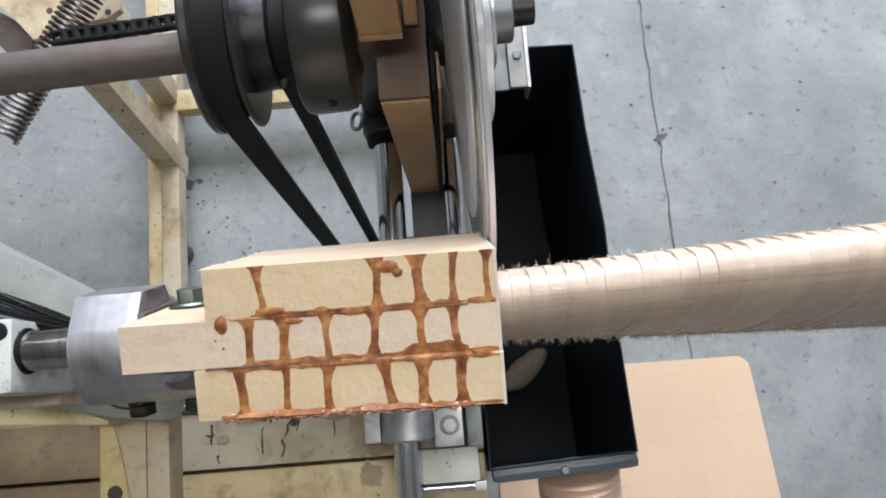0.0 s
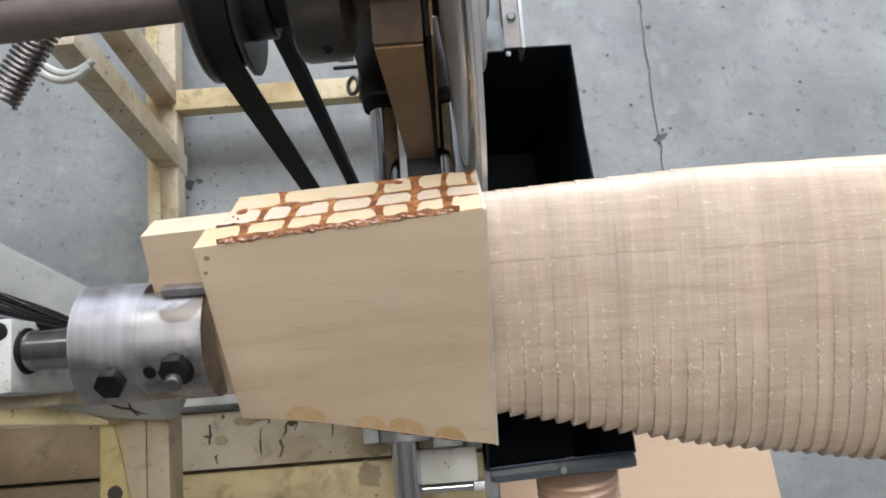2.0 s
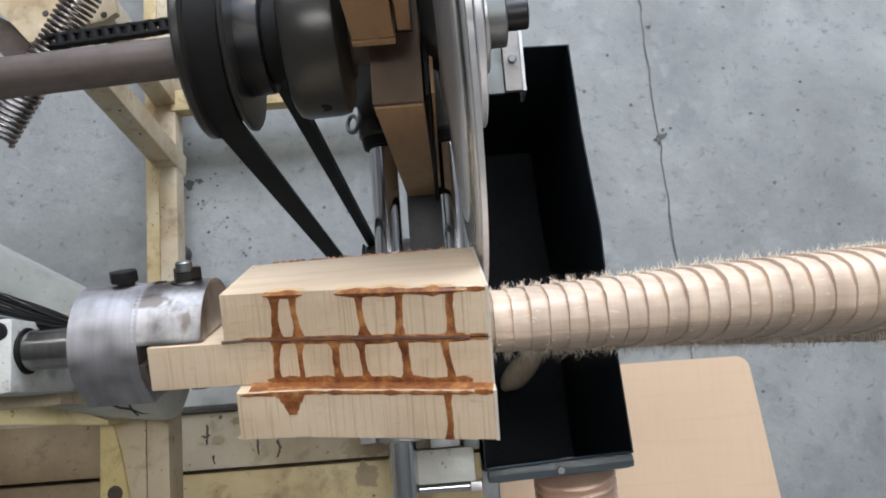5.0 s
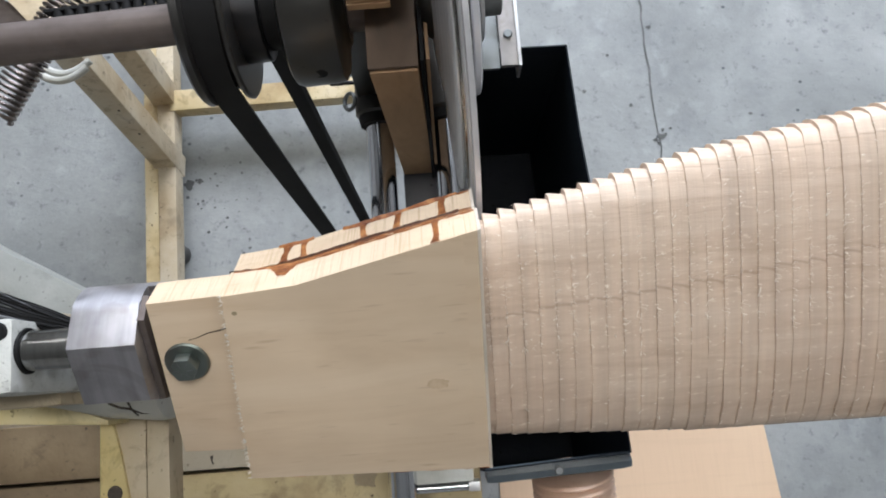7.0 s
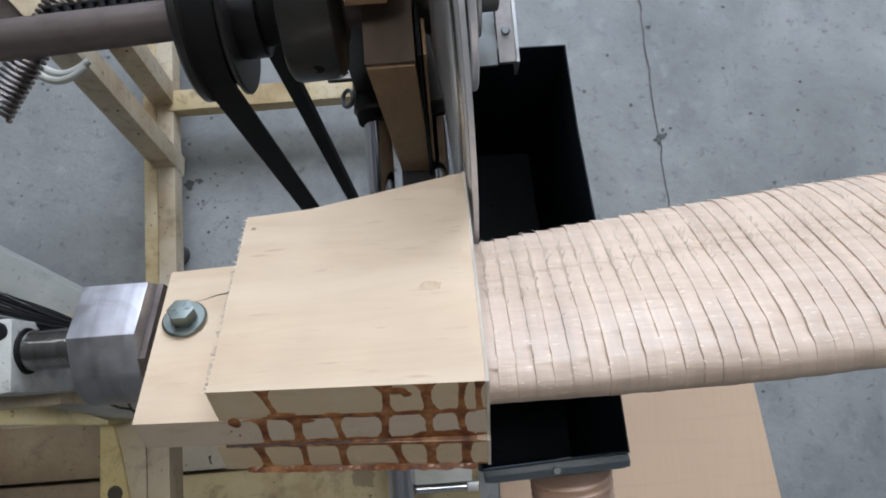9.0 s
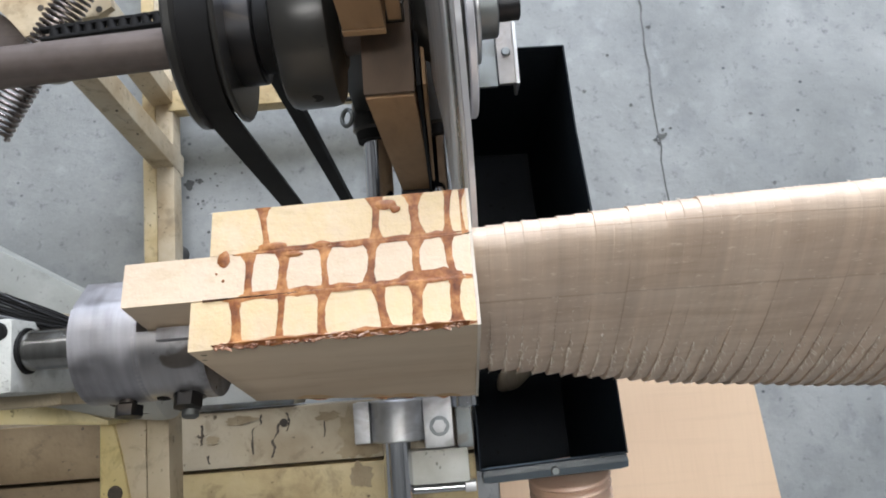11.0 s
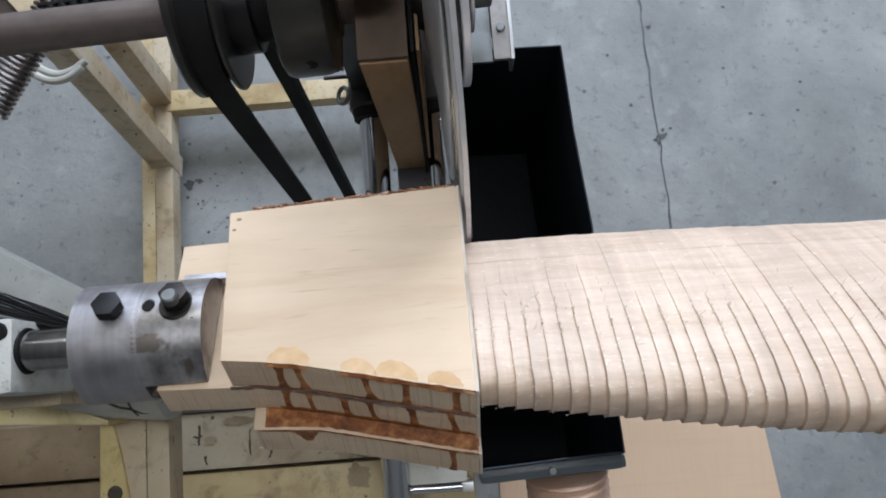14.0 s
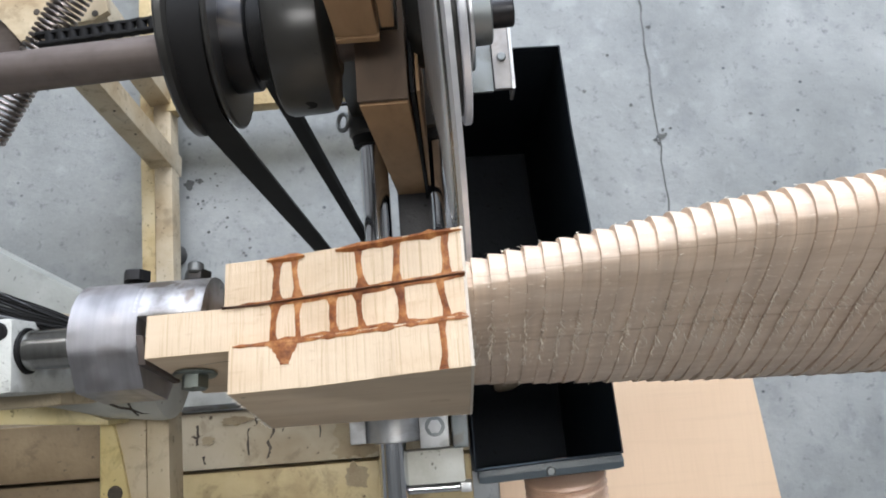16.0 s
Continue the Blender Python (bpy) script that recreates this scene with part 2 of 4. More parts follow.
M["box"] = paint("black_plastic", (0.016, 0.020, 0.025), (0.013, 0.0165, 0.0205), (0.020, 0.0245, 0.030), 0.45, 8, 0.1)
# the lip's black plastic, lightened to blue-grey for the window's reflection
M["lip"] = paint("window_lit_plastic", (0.10, 0.125, 0.145), (0.075, 0.095, 0.11), (0.13, 0.155, 0.18), 0.35, 10, 0.2)
g = Mat("brown_cardboard", 0.75)
tone = g.ramp(g.noise(2.2, 2), [(0.3, (0.74, 0.525, 0.345)), (0.7, (0.80, 0.585, 0.395))])
tone = g.mix(g.ramp(g.noise(1, 4, 0.6, g.at(240, 12, 240)), [(0.45, 0.0), (0.75, 0.18)]), tone, (0.62, 0.43, 0.27))
tone = g.mix(g.ramp(g.noise(1, 2, 0.5, g.at(3, 70, 3)), [(0.56, 0.0), (0.64, 0.10)]), tone, (0.60, 0.42, 0.27))
g.colour(tone).bump(g.noise(1, 2, 0.5, g.at(8, 150, 8)), 0.0006, 0.4)
M["card"] = g.m
bpy.data.materials["black_plastic"].node_tree.nodes["Principled BSDF"].inputs["Specular IOR Level"].default_value = 0.08
bpy.data.materials["black_rubber"].node_tree.nodes["Principled BSDF"].inputs["Specular IOR Level"].default_value = 0.2
M["hose"] = paint("tan_hose", (0.66, 0.45, 0.33), (0.56, 0.36, 0.25), (0.72, 0.53, 0.42), 0.4, 12, 0.15)
# tone of the unseen room shell, set by the bounce light it returns
M["wall"] = paint("wall_plaster", (0.34, 0.33, 0.31), (0.30, 0.29, 0.27), (0.40, 0.39, 0.37), 0.8, 2, 0.1)
M["ink"] = paint("dark_stain_or_gap", (0.05, 0.04, 0.03), (0.03, 0.025, 0.02), (0.10, 0.08, 0.06), 0.7, 40, 0.1)
M["rust"] = paint("oily_brown_stain", (0.30, 0.235, 0.145), (0.22, 0.16, 0.09), (0.37, 0.30, 0.19), 0.6, 30, 0.1)
lamp = bpy.data.materials.new("lamp_tube")
lamp.use_nodes = True
lamp.node_tree.nodes["Principled BSDF"].inputs["Emission Color"].default_value = (1, 0.95, 0.86, 1)
lamp.node_tree.nodes["Principled BSDF"].inputs["Emission Strength"].default_value = 6.0
M["lamp"] = lamp


# ---- builders ----
def thing(name, label, category, x=0.0, y=0.0, z=0.0, group="", kind=""):
    ob = new(name)
    ob.location = (x, y, z)
    ob.empty_display_size = 0.05
    return tagged(ob, label, category, group, kind)


def part(name, bm, material, parent, label="", smooth=35):
    me = bpy.data.meshes.new(name)
    bmesh.ops.recalc_face_normals(bm, faces=bm.faces)
    bm.to_mesh(me)
    bm.free()
    me.materials.append(M[material])
    if smooth:
        for p in me.polygons:
            p.use_smooth = True
        me.set_sharp_from_angle(angle=radians(smooth))
    ob = new(name, me)
    if parent:
        ob.parent = parent
    return tagged(ob, label)


def box(x0, x1, y0, y1, z0, z1, bevel=0.0015, m=None, bm=None):
    bm = bm or bmesh.new()
    s = Matrix.LocRotScale(((x0 + x1) / 2, (y0 + y1) / 2, (z0 + z1) / 2), None, (abs(x1 - x0), abs(y1 - y0), abs(z1 - z0)))
    r = bmesh.ops.create_cube(bm, size=1, matrix=(m or Matrix()) @ s)
    if bevel:
        es = list({e for v in r["verts"] for e in v.link_edges})
        bmesh.ops.bevel(bm, geom=es, offset=bevel, segments=2, affect="EDGES", profile=0.7)
    return bm


def turned(profile, m=None, segs=48, bm=None, phase=0.0):
    """A solid of revolution about x; profile is (x, radius) from end to end."""
    bm = bm or bmesh.new()
    m = m or Matrix()
    rings = []
    for x, r in profile:
        if r <= 1e-6:
            rings.append([bm.verts.new(m @ Vector((x, 0, 0)))])
        else:
            rings.append([bm.verts.new(m @ Vector((x, r * math.cos(a), r * math.sin(a)))) for a in (phase + 2 * math.pi * i / segs for i in range(segs))])
    for a, b in zip(rings, rings[1:]):
        for i in range(segs):
            j = (i + 1) % segs
            q = [a[i % len(a)], a[j % len(a)], b[j % len(b)], b[i % len(b)]]
            q = list(dict.fromkeys(q))
            if len(q) > 2:
                bm.faces.new(q)
    for ring in (rings[0], rings[-1]):
        if len(ring) > 2:
            bm.faces.new(ring)
    return bm


def capped(x0, x1, r, chamfer=0.001, **kw):
    return turned([(x0, r - chamfer), (x0 + chamfer, r), (x1 - chamfer, r), (x1, r - chamfer)], **kw)


ALONG_Y = Matrix.Rotation(radians(90), 4, "Z")
ALONG_Z = Matrix.Rotation(radians(-90), 4, "Y")


def swept(path, radius, segs=12, bm=None, closed=False):
    """A round bar along a list of points; radius may be a function of the step."""
    bm = bm or bmesh.new()
    path = [Vector(p) for p in path]
    n, rings, up = len(path), [], Vector((0.13, 0.2, 0.97))
    for i, p in enumerate(path):
        a = path[(i - 1) % n] if closed else path[max(i - 1, 0)]
        b = path[(i + 1) % n] if closed else path[min(i + 1, n - 1)]
        d = (b - a).normalized()
        u = (up - d * up.dot(d)).normalized()
        up = u
        w = d.cross(u)
        r = radius(i) if callable(radius) else radius
        rings.append([bm.verts.new(p + r * (u * math.cos(k) + w * math.sin(k))) for k in (2 * math.pi * j / segs for j in range(segs))])
    for a, b in zip(rings, rings[1:] + ([rings[0]] if closed else [])):
        for i in range(segs):
            bm.faces.new((a[i], a[(i + 1) % segs], b[(i + 1) % segs], b[i]))
    if not closed:
        bm.faces.new(rings[0])
        bm.faces.new(rings[-1])
    return bm


def prism(outline, z0, z1, bevel=0.0, m=None):
    bm = bmesh.new()
    m = m or Matrix()
    lo = [bm.verts.new(m @ Vector((x, y, z0))) for x, y in outline]
    hi = [bm.verts.new(m @ Vector((x, y, z1))) for x, y in outline]
    n = len(lo)
    bm.faces.new(lo[::-1])
    bm.faces.new(hi)
    for i in range(n):
        bm.faces.new((lo[i], lo[(i + 1) % n], hi[(i + 1) % n], hi[i]))
    if bevel:
        bmesh.ops.bevel(bm, geom=list(bm.edges), offset=bevel, segments=2, affect="EDGES", profile=0.7)
    return bm


def tube_between(a, b, w, h, bm=None, bevel=0.004):
    """A square steel tube from a to b, its width level."""
    a, b = Vector(a), Vector(b)
    d = (b - a).normalized()
    side = Vector((0, 0, 1)).cross(d)
    side = side.normalized() if side.length > 1e-3 else Vector((0, 1, 0))
    up = d.cross(side)
    m = Matrix((d, side, up)).transposed().to_4x4()
    m.translation = a
    return box(0, (b - a).length, -w / 2, w / 2, -h / 2, h / 2, bevel, m, bm)


def hexagon(r, z0, z1, m, bevel=0.0008):
    return prism([(r * math.cos(k * math.pi / 3), r * math.sin(k * math.pi / 3)) for k in range(6)], z0, z1, bevel, m)


# ---- the workshop ----
def room():
    f = part("floor", box(-3.2, 3.2, -2.6, 2.7, -0.15, 0.0, 0), "concrete", None, smooth=0)
    tagged(f, "grey stained concrete workshop floor", "floor", kind="structure")
    joint = bmesh.new()
    rng = random.Random(4)
    pts = [(0.497 - 0.02 * (y - 0.26) + rng.uniform(-0.003, 0.003), y) for y in np.arange(-2.6, 2.7, 0.03)]
    for (xa, ya), (xb, yb) in zip(pts, pts[1:]):
        w = 0.0023 + 0.0014 * noise.noise(Vector((xa * 3, ya * 9, 0)))
        q = [joint.verts.new(v) for v in ((xa - w, ya, 0.0012), (xa + w, ya, 0.0012), (xb + w, yb, 0.0012), (xb - w, yb, 0.0012))]
        joint.faces.new(q)
    part("crack", joint, "joint", f, "dark dirty joint between floor slabs", 0)
    dirt = bmesh.new()
    for cx, cy, r in ((0.497, 0.482, 0.009), (0.486, 0.476, 0.006), (0.508, 0.487, 0.005), (0.491, 0.468, 0.005), (0.52, 0.5, 0.004), (0.503, 0.498, 0.004), (-0.545, 0.455, 0.014), (-0.52, 0.462, 0.008), (0.50, 0.74, 0.007),
                      (0.73, 0.36, 0.006), (0.70, 0.52, 0.005), (0.34, 0.6, 0.006), (0.40, 0.68, 0.005), (0.44, 0.56, 0.005), *[(-0.53 + 0.13 * rng.random(), 0.28 + 0.22 * rng.random(), rng.uniform(0.0015, 0.0045)) for _ in range(26)]):
        vs = [dirt.verts.new((cx + r * rng.uniform(0.5, 1.15) * math.cos(k), cy + r * rng.uniform(0.4, 1.0) * math.sin(k), 0.0016)) for k in np.linspace(0, 2 * math.pi, 15)[:-1]]
        dirt.faces.new(vs)
    part("stain", dirt, "joint", f, "small dark oil spots and chips", 0)
    # ceiling and walls are never in view; added to enclose and bounce the light
    tagged(part("ceiling", box(-3.2, 3.2, -2.6, 2.7, 3.0, 3.12, 0), "wall", None, smooth=0), "plain pale ceiling out of view, added to bounce light", "ceiling", kind="structure")
    for name, b in (("wall_south", (-3.2, 3.2, -2.75, -2.6)), ("wall_west", (-3.35, -3.2, -2.75, 2.85)), ("wall_east", (3.2, 3.35, -2.75, 2.85))):
        tagged(part(name, box(*b, -0.15, 3.12, 0), "wall", None, smooth=0), "plain pale wall out of view, added to bounce light", "wall", kind="structure")
    wb = bmesh.new()
    for b in ((-3.2, -1.2, 0, 3), (2.0, 3.2, 0, 3), (-1.2, 2.0, 0, 1.35), (-1.2, 2.0, 2.95, 3)):
        box(b[0], b[1], 2.7, 2.85, b[2], b[3], 0, None, wb)
    tagged(part("wall_north", wb, "wall", None, smooth=0), "pale wall out of view, added around the window light", "wall", kind="structure")
    # out-of-view fixtures added to go with the two overhead fill lamps
    for x, y in ((-0.7, 1.6), (0.15, 0.2)):
        lt = thing("added_ceiling_light", "unseen white ceiling light, added for overhead fill", "light", x, y, 2.96, "ceiling lights")
        part("housing", box(-0.62, 0.62, -0.14, 0.14, 0.0, 0.04, 0.004), "wall", lt)
        part("tube", capped(-0.58, 0.58, 0.012, m=Matrix.Translation((0, -0.07, -0.012)), segs=16), "lamp", lt, "glowing white tube of the added light")
        part("tube", capped(-0.58, 0.58, 0.012, m=Matrix.Translation((0, 0.07, -0.012)), segs=16), "lamp", lt, "glowing white tube of the added light")


def cardboard():
    out = []
    for cx, cy, a0 in ((0.592, -0.033, 0), (0.11, -0.03, 90), (0.10, -0.62, 180), (0.655, -0.66, 270)):
        out += [(cx + 0.028 * math.cos(radians(a0 + k)), cy + 0.028 * math.sin(radians(a0 + k))) for k in (0, 22, 45, 68, 90)]
    c = part("cardboard_sheet", prism(out, 0.0, 0.007, 0.001), "card", None)
    tagged(c, "flat brown cardboard sheet lying on the floor", "cardboard")


# ---- the moving carriage ----
def carriage():
    fr = thing("carriage_frame", "cream painted welded steel tube carriage frame, chipped and stained", "machine frame")
    for y, h in ((0.478, 0.50), (0.612, 0.62)):
        post = part("post", tube_between((-0.548, y, 0.06), (-0.548, y + 0.15 * h, 0.06 + h), 0.045, 0.045), "cream", fr, "slanted cream post, paint mottled with brown")
        for k in (0.42, 0.60):
            part("screw_hole", capped(0, 0.0012, 0.0024, 0.0002, m=Matrix.Translation((-0.540, y + 0.15 * h * k - 0.0229, 0.06 + h * k)) @ Matrix.Rotation(radians(90 - 8.5), 4, "X") @ ALONG_Z, segs=14), "ink", post)
    part("floor_tube", tube_between((-0.545, -0.55, 0.096), (-0.545, 1.15, 0.096), 0.036, 0.046), "cream", fr)
    part("floor_angle", tube_between((-0.578, -0.55, 0.094), (-0.578, 1.15, 0.094), 0.028, 0.042), "yellow", fr)
    part("floor_tube", tube_between((-0.536, 0.605, 0.10), (0.02, 0.605, 0.10), 0.044, 0.044), "yellow", fr)
    part("brace", tube_between((-0.95, 0.365, 0.46), (-0.33, 0.0, 0.46), 0.075, 0.06), "grey_paint", fr, "greyish white brace tube")
    for x, y in ((-0.56, 1.05), (-0.56, -0.45), (-0.02, 0.605), (-0.56, 0.3)):
        part("foot", capped(0, 0.075, 0.022, m=Matrix.Translation((x, y, 0.075)) @ Matrix.Rotation(radians(90), 4, "Y"), segs=20), "iron", fr)
    rear = part("rail", box(-0.315, 0.026, -0.0735, -0.018, 0.80, 0.865, 0.004), "stained_cream", fr, "stained cream front rail")
    part("rail", box(-0.75, -0.3155, -0.0735, -0.018, 0.80, 0.864, 0.004), "primer", fr, "brown primed rail")
    part("rail", box(-0.75, -0.3155, -0.135, -0.0765, 0.80, 0.861, 0.004), "primer", fr, "brown primed rail")
    front = part("rail", box(-0.315, 0.026, -0.135, -0.0765, 0.80, 0.862, 0.004), "stained_yellow", fr, "chipped yellow front rail")
    part("ledge", box(-0.300, -0.150, -0.0165, 0.018, 0.80, 0.862, 0.003), "white", fr, "pale greasy ledge behind the rail")
    part("ledge_strip", box(-0.300, -0.150, -0.0160, -0.0105, 0.8622, 0.868, 0.001), "zinc", fr, "grey steel strip along the ledge")
    for x in (-0.62, 0.0):
        part("leg", tube_between((x, -0.075, 0.0), (x, -0.075, 0.8), 0.05, 0.05), "cream", fr)
    rng = random.Random(11)
    for line, w in (([(-0.243, -0.030), (-0.242, -0.041), (-0.244, -0.049)], 0.0016), ([(-0.248, -0.040), (-0.243, -0.042), (-0.238, -0.040)], 0.0028), ([(-0.238, -0.060), (-0.236, -0.068)], 0.0014),
                    ([(-0.184, -0.024), (-0.184, -0.033), (-0.192, -0.037), (-0.193, -0.048), (-0.192, -0.062)], 0.0013), ([(-0.166, -0.033), (-0.168, -0.044), (-0.173, -0.050), (-0.171, -0.058), (-0.174, -0.066)], 0.0017),
                    ([(-0.158, -0.024), (-0.155, -0.032), (-0.158, -0.042)], 0.001), ([(-0.290, -0.022), (-0.289, -0.05), (-0.291, -0.07)], 0.0007), ([(-0.120, -0.026), (-0.121, -0.05)], 0.0007)):
        b = bmesh.new()
        dense = [(a[0] + (c[0] - a[0]) * k / 4, a[1] + (c[1] - a[1]) * k / 4) for a, c in zip(line, line[1:]) for k in range(4)] + [line[-1]]
        pts = [(x + rng.uniform(-0.0006, 0.0006), y, w * rng.uniform(0.7, 2.2)) for x, y in dense]
        lo = [b.verts.new((x - h / 2, y - h / 4, 0.8654)) for x, y, h in pts]
        hi = [b.verts.new((x + h / 2, y + h / 4, 0.8654)) for x, y, h in pts]
        for k in range(len(pts) - 1):
            b.faces.new((lo[k], lo[k + 1], hi[k + 1], hi[k]))
        part("scuff", b, "ink", rear, "", 0)
    for lay, (cx, cy, rx, ry) in enumerate(((-0.094, -0.046, 0.012, 0.020), (-0.080, -0.063, 0.014, 0.009), (-0.097, -0.066, 0.012, 0.006), (-0.118, -0.030, 0.012, 0.005), (-0.205, -0.028, 0.016, 0.004), (-0.232, -0.045, 0.006, 0.004))):
        b = bmesh.new()
        vs = [b.verts.new((cx + rx * math.cos(k) * (1 + 0.6 * noise.noise(Vector((cx * 90, 2 * math.cos(k), 2 * math.sin(k))))), cy + ry * math.sin(k) * (1 + 0.6 * noise.noise(Vector((cx * 70, 2 * math.sin(k), 2 * math.cos(k))))), 0.8652 + 0.00015 * lay)) for k in np.linspace(0, 2 * math.pi, 33)[:-1]]
        b.faces.new(vs)
        part("grease_stain", b, "rust", rear, "brown grease stain", 0)
    for lay, (cx, cy, rx, ry) in enumerate(((-0.088, -0.090, 0.012, 0.012), (-0.020, -0.089, 0.010, 0.006))):
        b = bmesh.new()
        b.faces.new([b.verts.new((cx + rx * math.cos(k) * (1 + 0.5 * noise.noise(Vector((cx * 90, 2 * math.cos(k), 2 * math.sin(k))))), cy + ry * math.sin(k) * (1 + 0.5 * noise.noise(Vector((cx * 70, 2 * math.sin(k), 2 * math.cos(k))))), 0.8622 + 0.00015 * lay)) for k in np.linspace(0, 2 * math.pi, 33)[:-1]])
        part("grease_stain", b, "rust", front, "brown grease stain", 0)
    part("drilled_hole", capped(0, 0.0006, 0.0042, 0.0001, m=Matrix.Translation((-0.1610, -0.0335, 0.865)) @ ALONG_Z, segs=18), "ink", rear)
    # guide rods with their shaft supports
    for x, y0 in ((-0.049, -0.30), (0.0196, -0.03)):
        part("guide_rod", capped(y0, 0.46, 0.0138, m=Matrix.Translation((x, 0, 0.888)) @ ALONG_Y, segs=40), "chrome", fr, "polished chromed guide rod")
    sup = part("shaft_support", turned([(-0.058, 0.0145), (-0.058, 0.0262), (-0.0565, 0.0278), (-0.020, 0.0278), (-0.0185, 0.0262), (-0.0185, 0.0145)], Matrix.Translation((-0.0465, 0, 0.885)) @ ALONG_Y, 56), "alu", fr, "turned aluminium shaft support")
    part("ear", box(-0.0872, -0.0722, -0.0575, -0.019, 0.866, 0.901, 0.0015), "alu", sup)
    ear = part("ear", box(-0.0215, 0.0062, -0.066, -0.019, 0.866, 0.899, 0.0025), "alu", sup)
    part("washer", capped(0, 0.0016, 0.0095, 0.0004, m=Matrix.Translation((-0.0065, -0.046, 0.899)) @ ALONG_Z, segs=28), "zinc", ear)
    part("screw", hexagon(0.0066, 0, 0.0055, Matrix.Translation((-0.0065, -0.046, 0.9006))), "alu", ear)
    part("rod_stop", box(0.0095, 0.0245, -0.068, -0.020, 0.862, 0.894, 0.002), "zinc", fr, "grey stop block under the blade")
    part("end_plate", box(-0.0365, 0.0188, -0.1005, -0.0685, 0.862, 0.886, 0.002), "white", fr, "greasy pale end plate")
    part("stop_rod", capped(-0.0385, 0.014, 0.0046, m=Matrix.Translation((0, -0.1055, 0.877)), segs=18), "chrome", fr)
    part("rod_block", box(0.0135, 0.0245, -0.110, -0.101, 0.862, 0.886, 0.0015), "alu", fr)
    # loose cables near the posts
    for z, dy in ((0.66, 0.0), (0.65, 0.014)):
        part("cable", swept([(-0.526 + 0.07 * u, 0.462 + dy - 0.030 * math.sin(math.pi * (0.15 + 0.7 * u)), z) for u in np.linspace(0, 1, 18)], 0.0052, 10), "white", fr, "looped pale cable")
    return fr


def dust_box():
    bx = thing("dust_box", "open black plastic dust box beside the saw blade", "dust collector")
    rim = [(0.030, 0.336), (0.1524, 0.333), (0.1565, 0.24), (0.1650, 0.1376), (0.1655, 0.06), (0.1725, -0.086), (0.0285, -0.0935)]
    bm = bmesh.new()
    cx, cy = 0.098, 0.11
    def ring(k, z, w):
        return [bm.verts.new((cx + (x - cx) * k + (0.0015 if w else 0) * (1 if x < cx else -1), cy + (y - cy) * k + (0.0015 if w else 0) * (1 if y < cy else -1) - (0.13 * (0.88 - z) if y < 0 else 0), z)) for x, y in rim]
    rs = [ring(0.97, 0.50, 0), ring(0.99, 0.80, 0), ring(1.0, 0.875, 0), ring(1.0, 0.88, 0), ring(1.0, 0.88, 1), ring(0.99, 0.80, 1), ring(0.97, 0.504, 1)]
    for a, b in zip(rs, rs[1:]):
        for i in range(len(rim)):
            j = (i + 1) % len(rim)
            bm.faces.new((a[i], a[j], b[j], b[i]))
    bm.faces.new(rs[0])
    bm.faces.new(rs[-1])
    part("bin", bm, "box", bx, "", 30)
    part("rim_screw", capped(0, 0.003, 0.0032, m=Matrix.Translation((0.0855, 0.3268, 0.8805)) @ ALONG_Z, segs=14), "alu", bx)
    # window sheen on this lip is put into its colour
    lip = part("front_lip", box(0.0265, 0.1715, -0.1085, -0.0935, 0.852, 0.872, 0.008, Matrix.Rotation(radians(2.2), 4, "Z")), "lip", bx, "black front lip, coloured blue-grey for window sheen")
    part("screw", capped(0, 0.004, 0.0045, m=Matrix.Translation((0.102, -0.0985, 0.8715)) @ ALONG_Z, segs=14), "zinc", lip)
    part("stand", box(0.06, 0.14, 0.02, 0.18, 0.10, 0.50, 0.004), "box", bx)
    part("stand_foot", box(0.02, 0.18, -0.02, 0.22, 0.0, 0.10, 0.004), "box", bx)
    oc = thing("wood_offcut", "rounded wooden offcut lying inside the black dust box", "offcut")
    bm = bmesh.new()
    bmesh.ops.create_icosphere(bm, subdivisions=3, radius=1, matrix=Matrix.Translation((0.104, 0.0, 0.5175)) @ Matrix.Rotation(radians(40), 4, "Z") @ Matrix.Diagonal((0.041, 0.018, 0.0165, 1)))
    for v in bm.verts:
        v.co += v.normal * 0.003 * noise.noise(v.co * 60)
    part("chunk", bm, "end", oc)
    hs = thing("dust_hose", "tan corrugated plastic dust hose under the black box", "hose")
    path = [(0.121 + 0.02 * s, -0.107 - 0.335 * s, 0.824 - 0.09 * s - 0.625 * s * s * s) for s in np.linspace(0, 1, 280)]
    part("hose_wall", swept(path, lambda i: 0.0395 + 0.0032 * math.sin(i * 2 * math.pi / 7), 28), "hose", hs, "", 60)
    part("hose_end", swept([path[-1], (0.146, -0.49, 0.075), (0.153, -0.62, 0.042), (0.165, -1.1, 0.042)], 0.04, 28), "hose", hs)
    return bx, oc, hs


# ---- the cross slide with the saw spindle ----
SY, SZ = 0.2417, 1.150


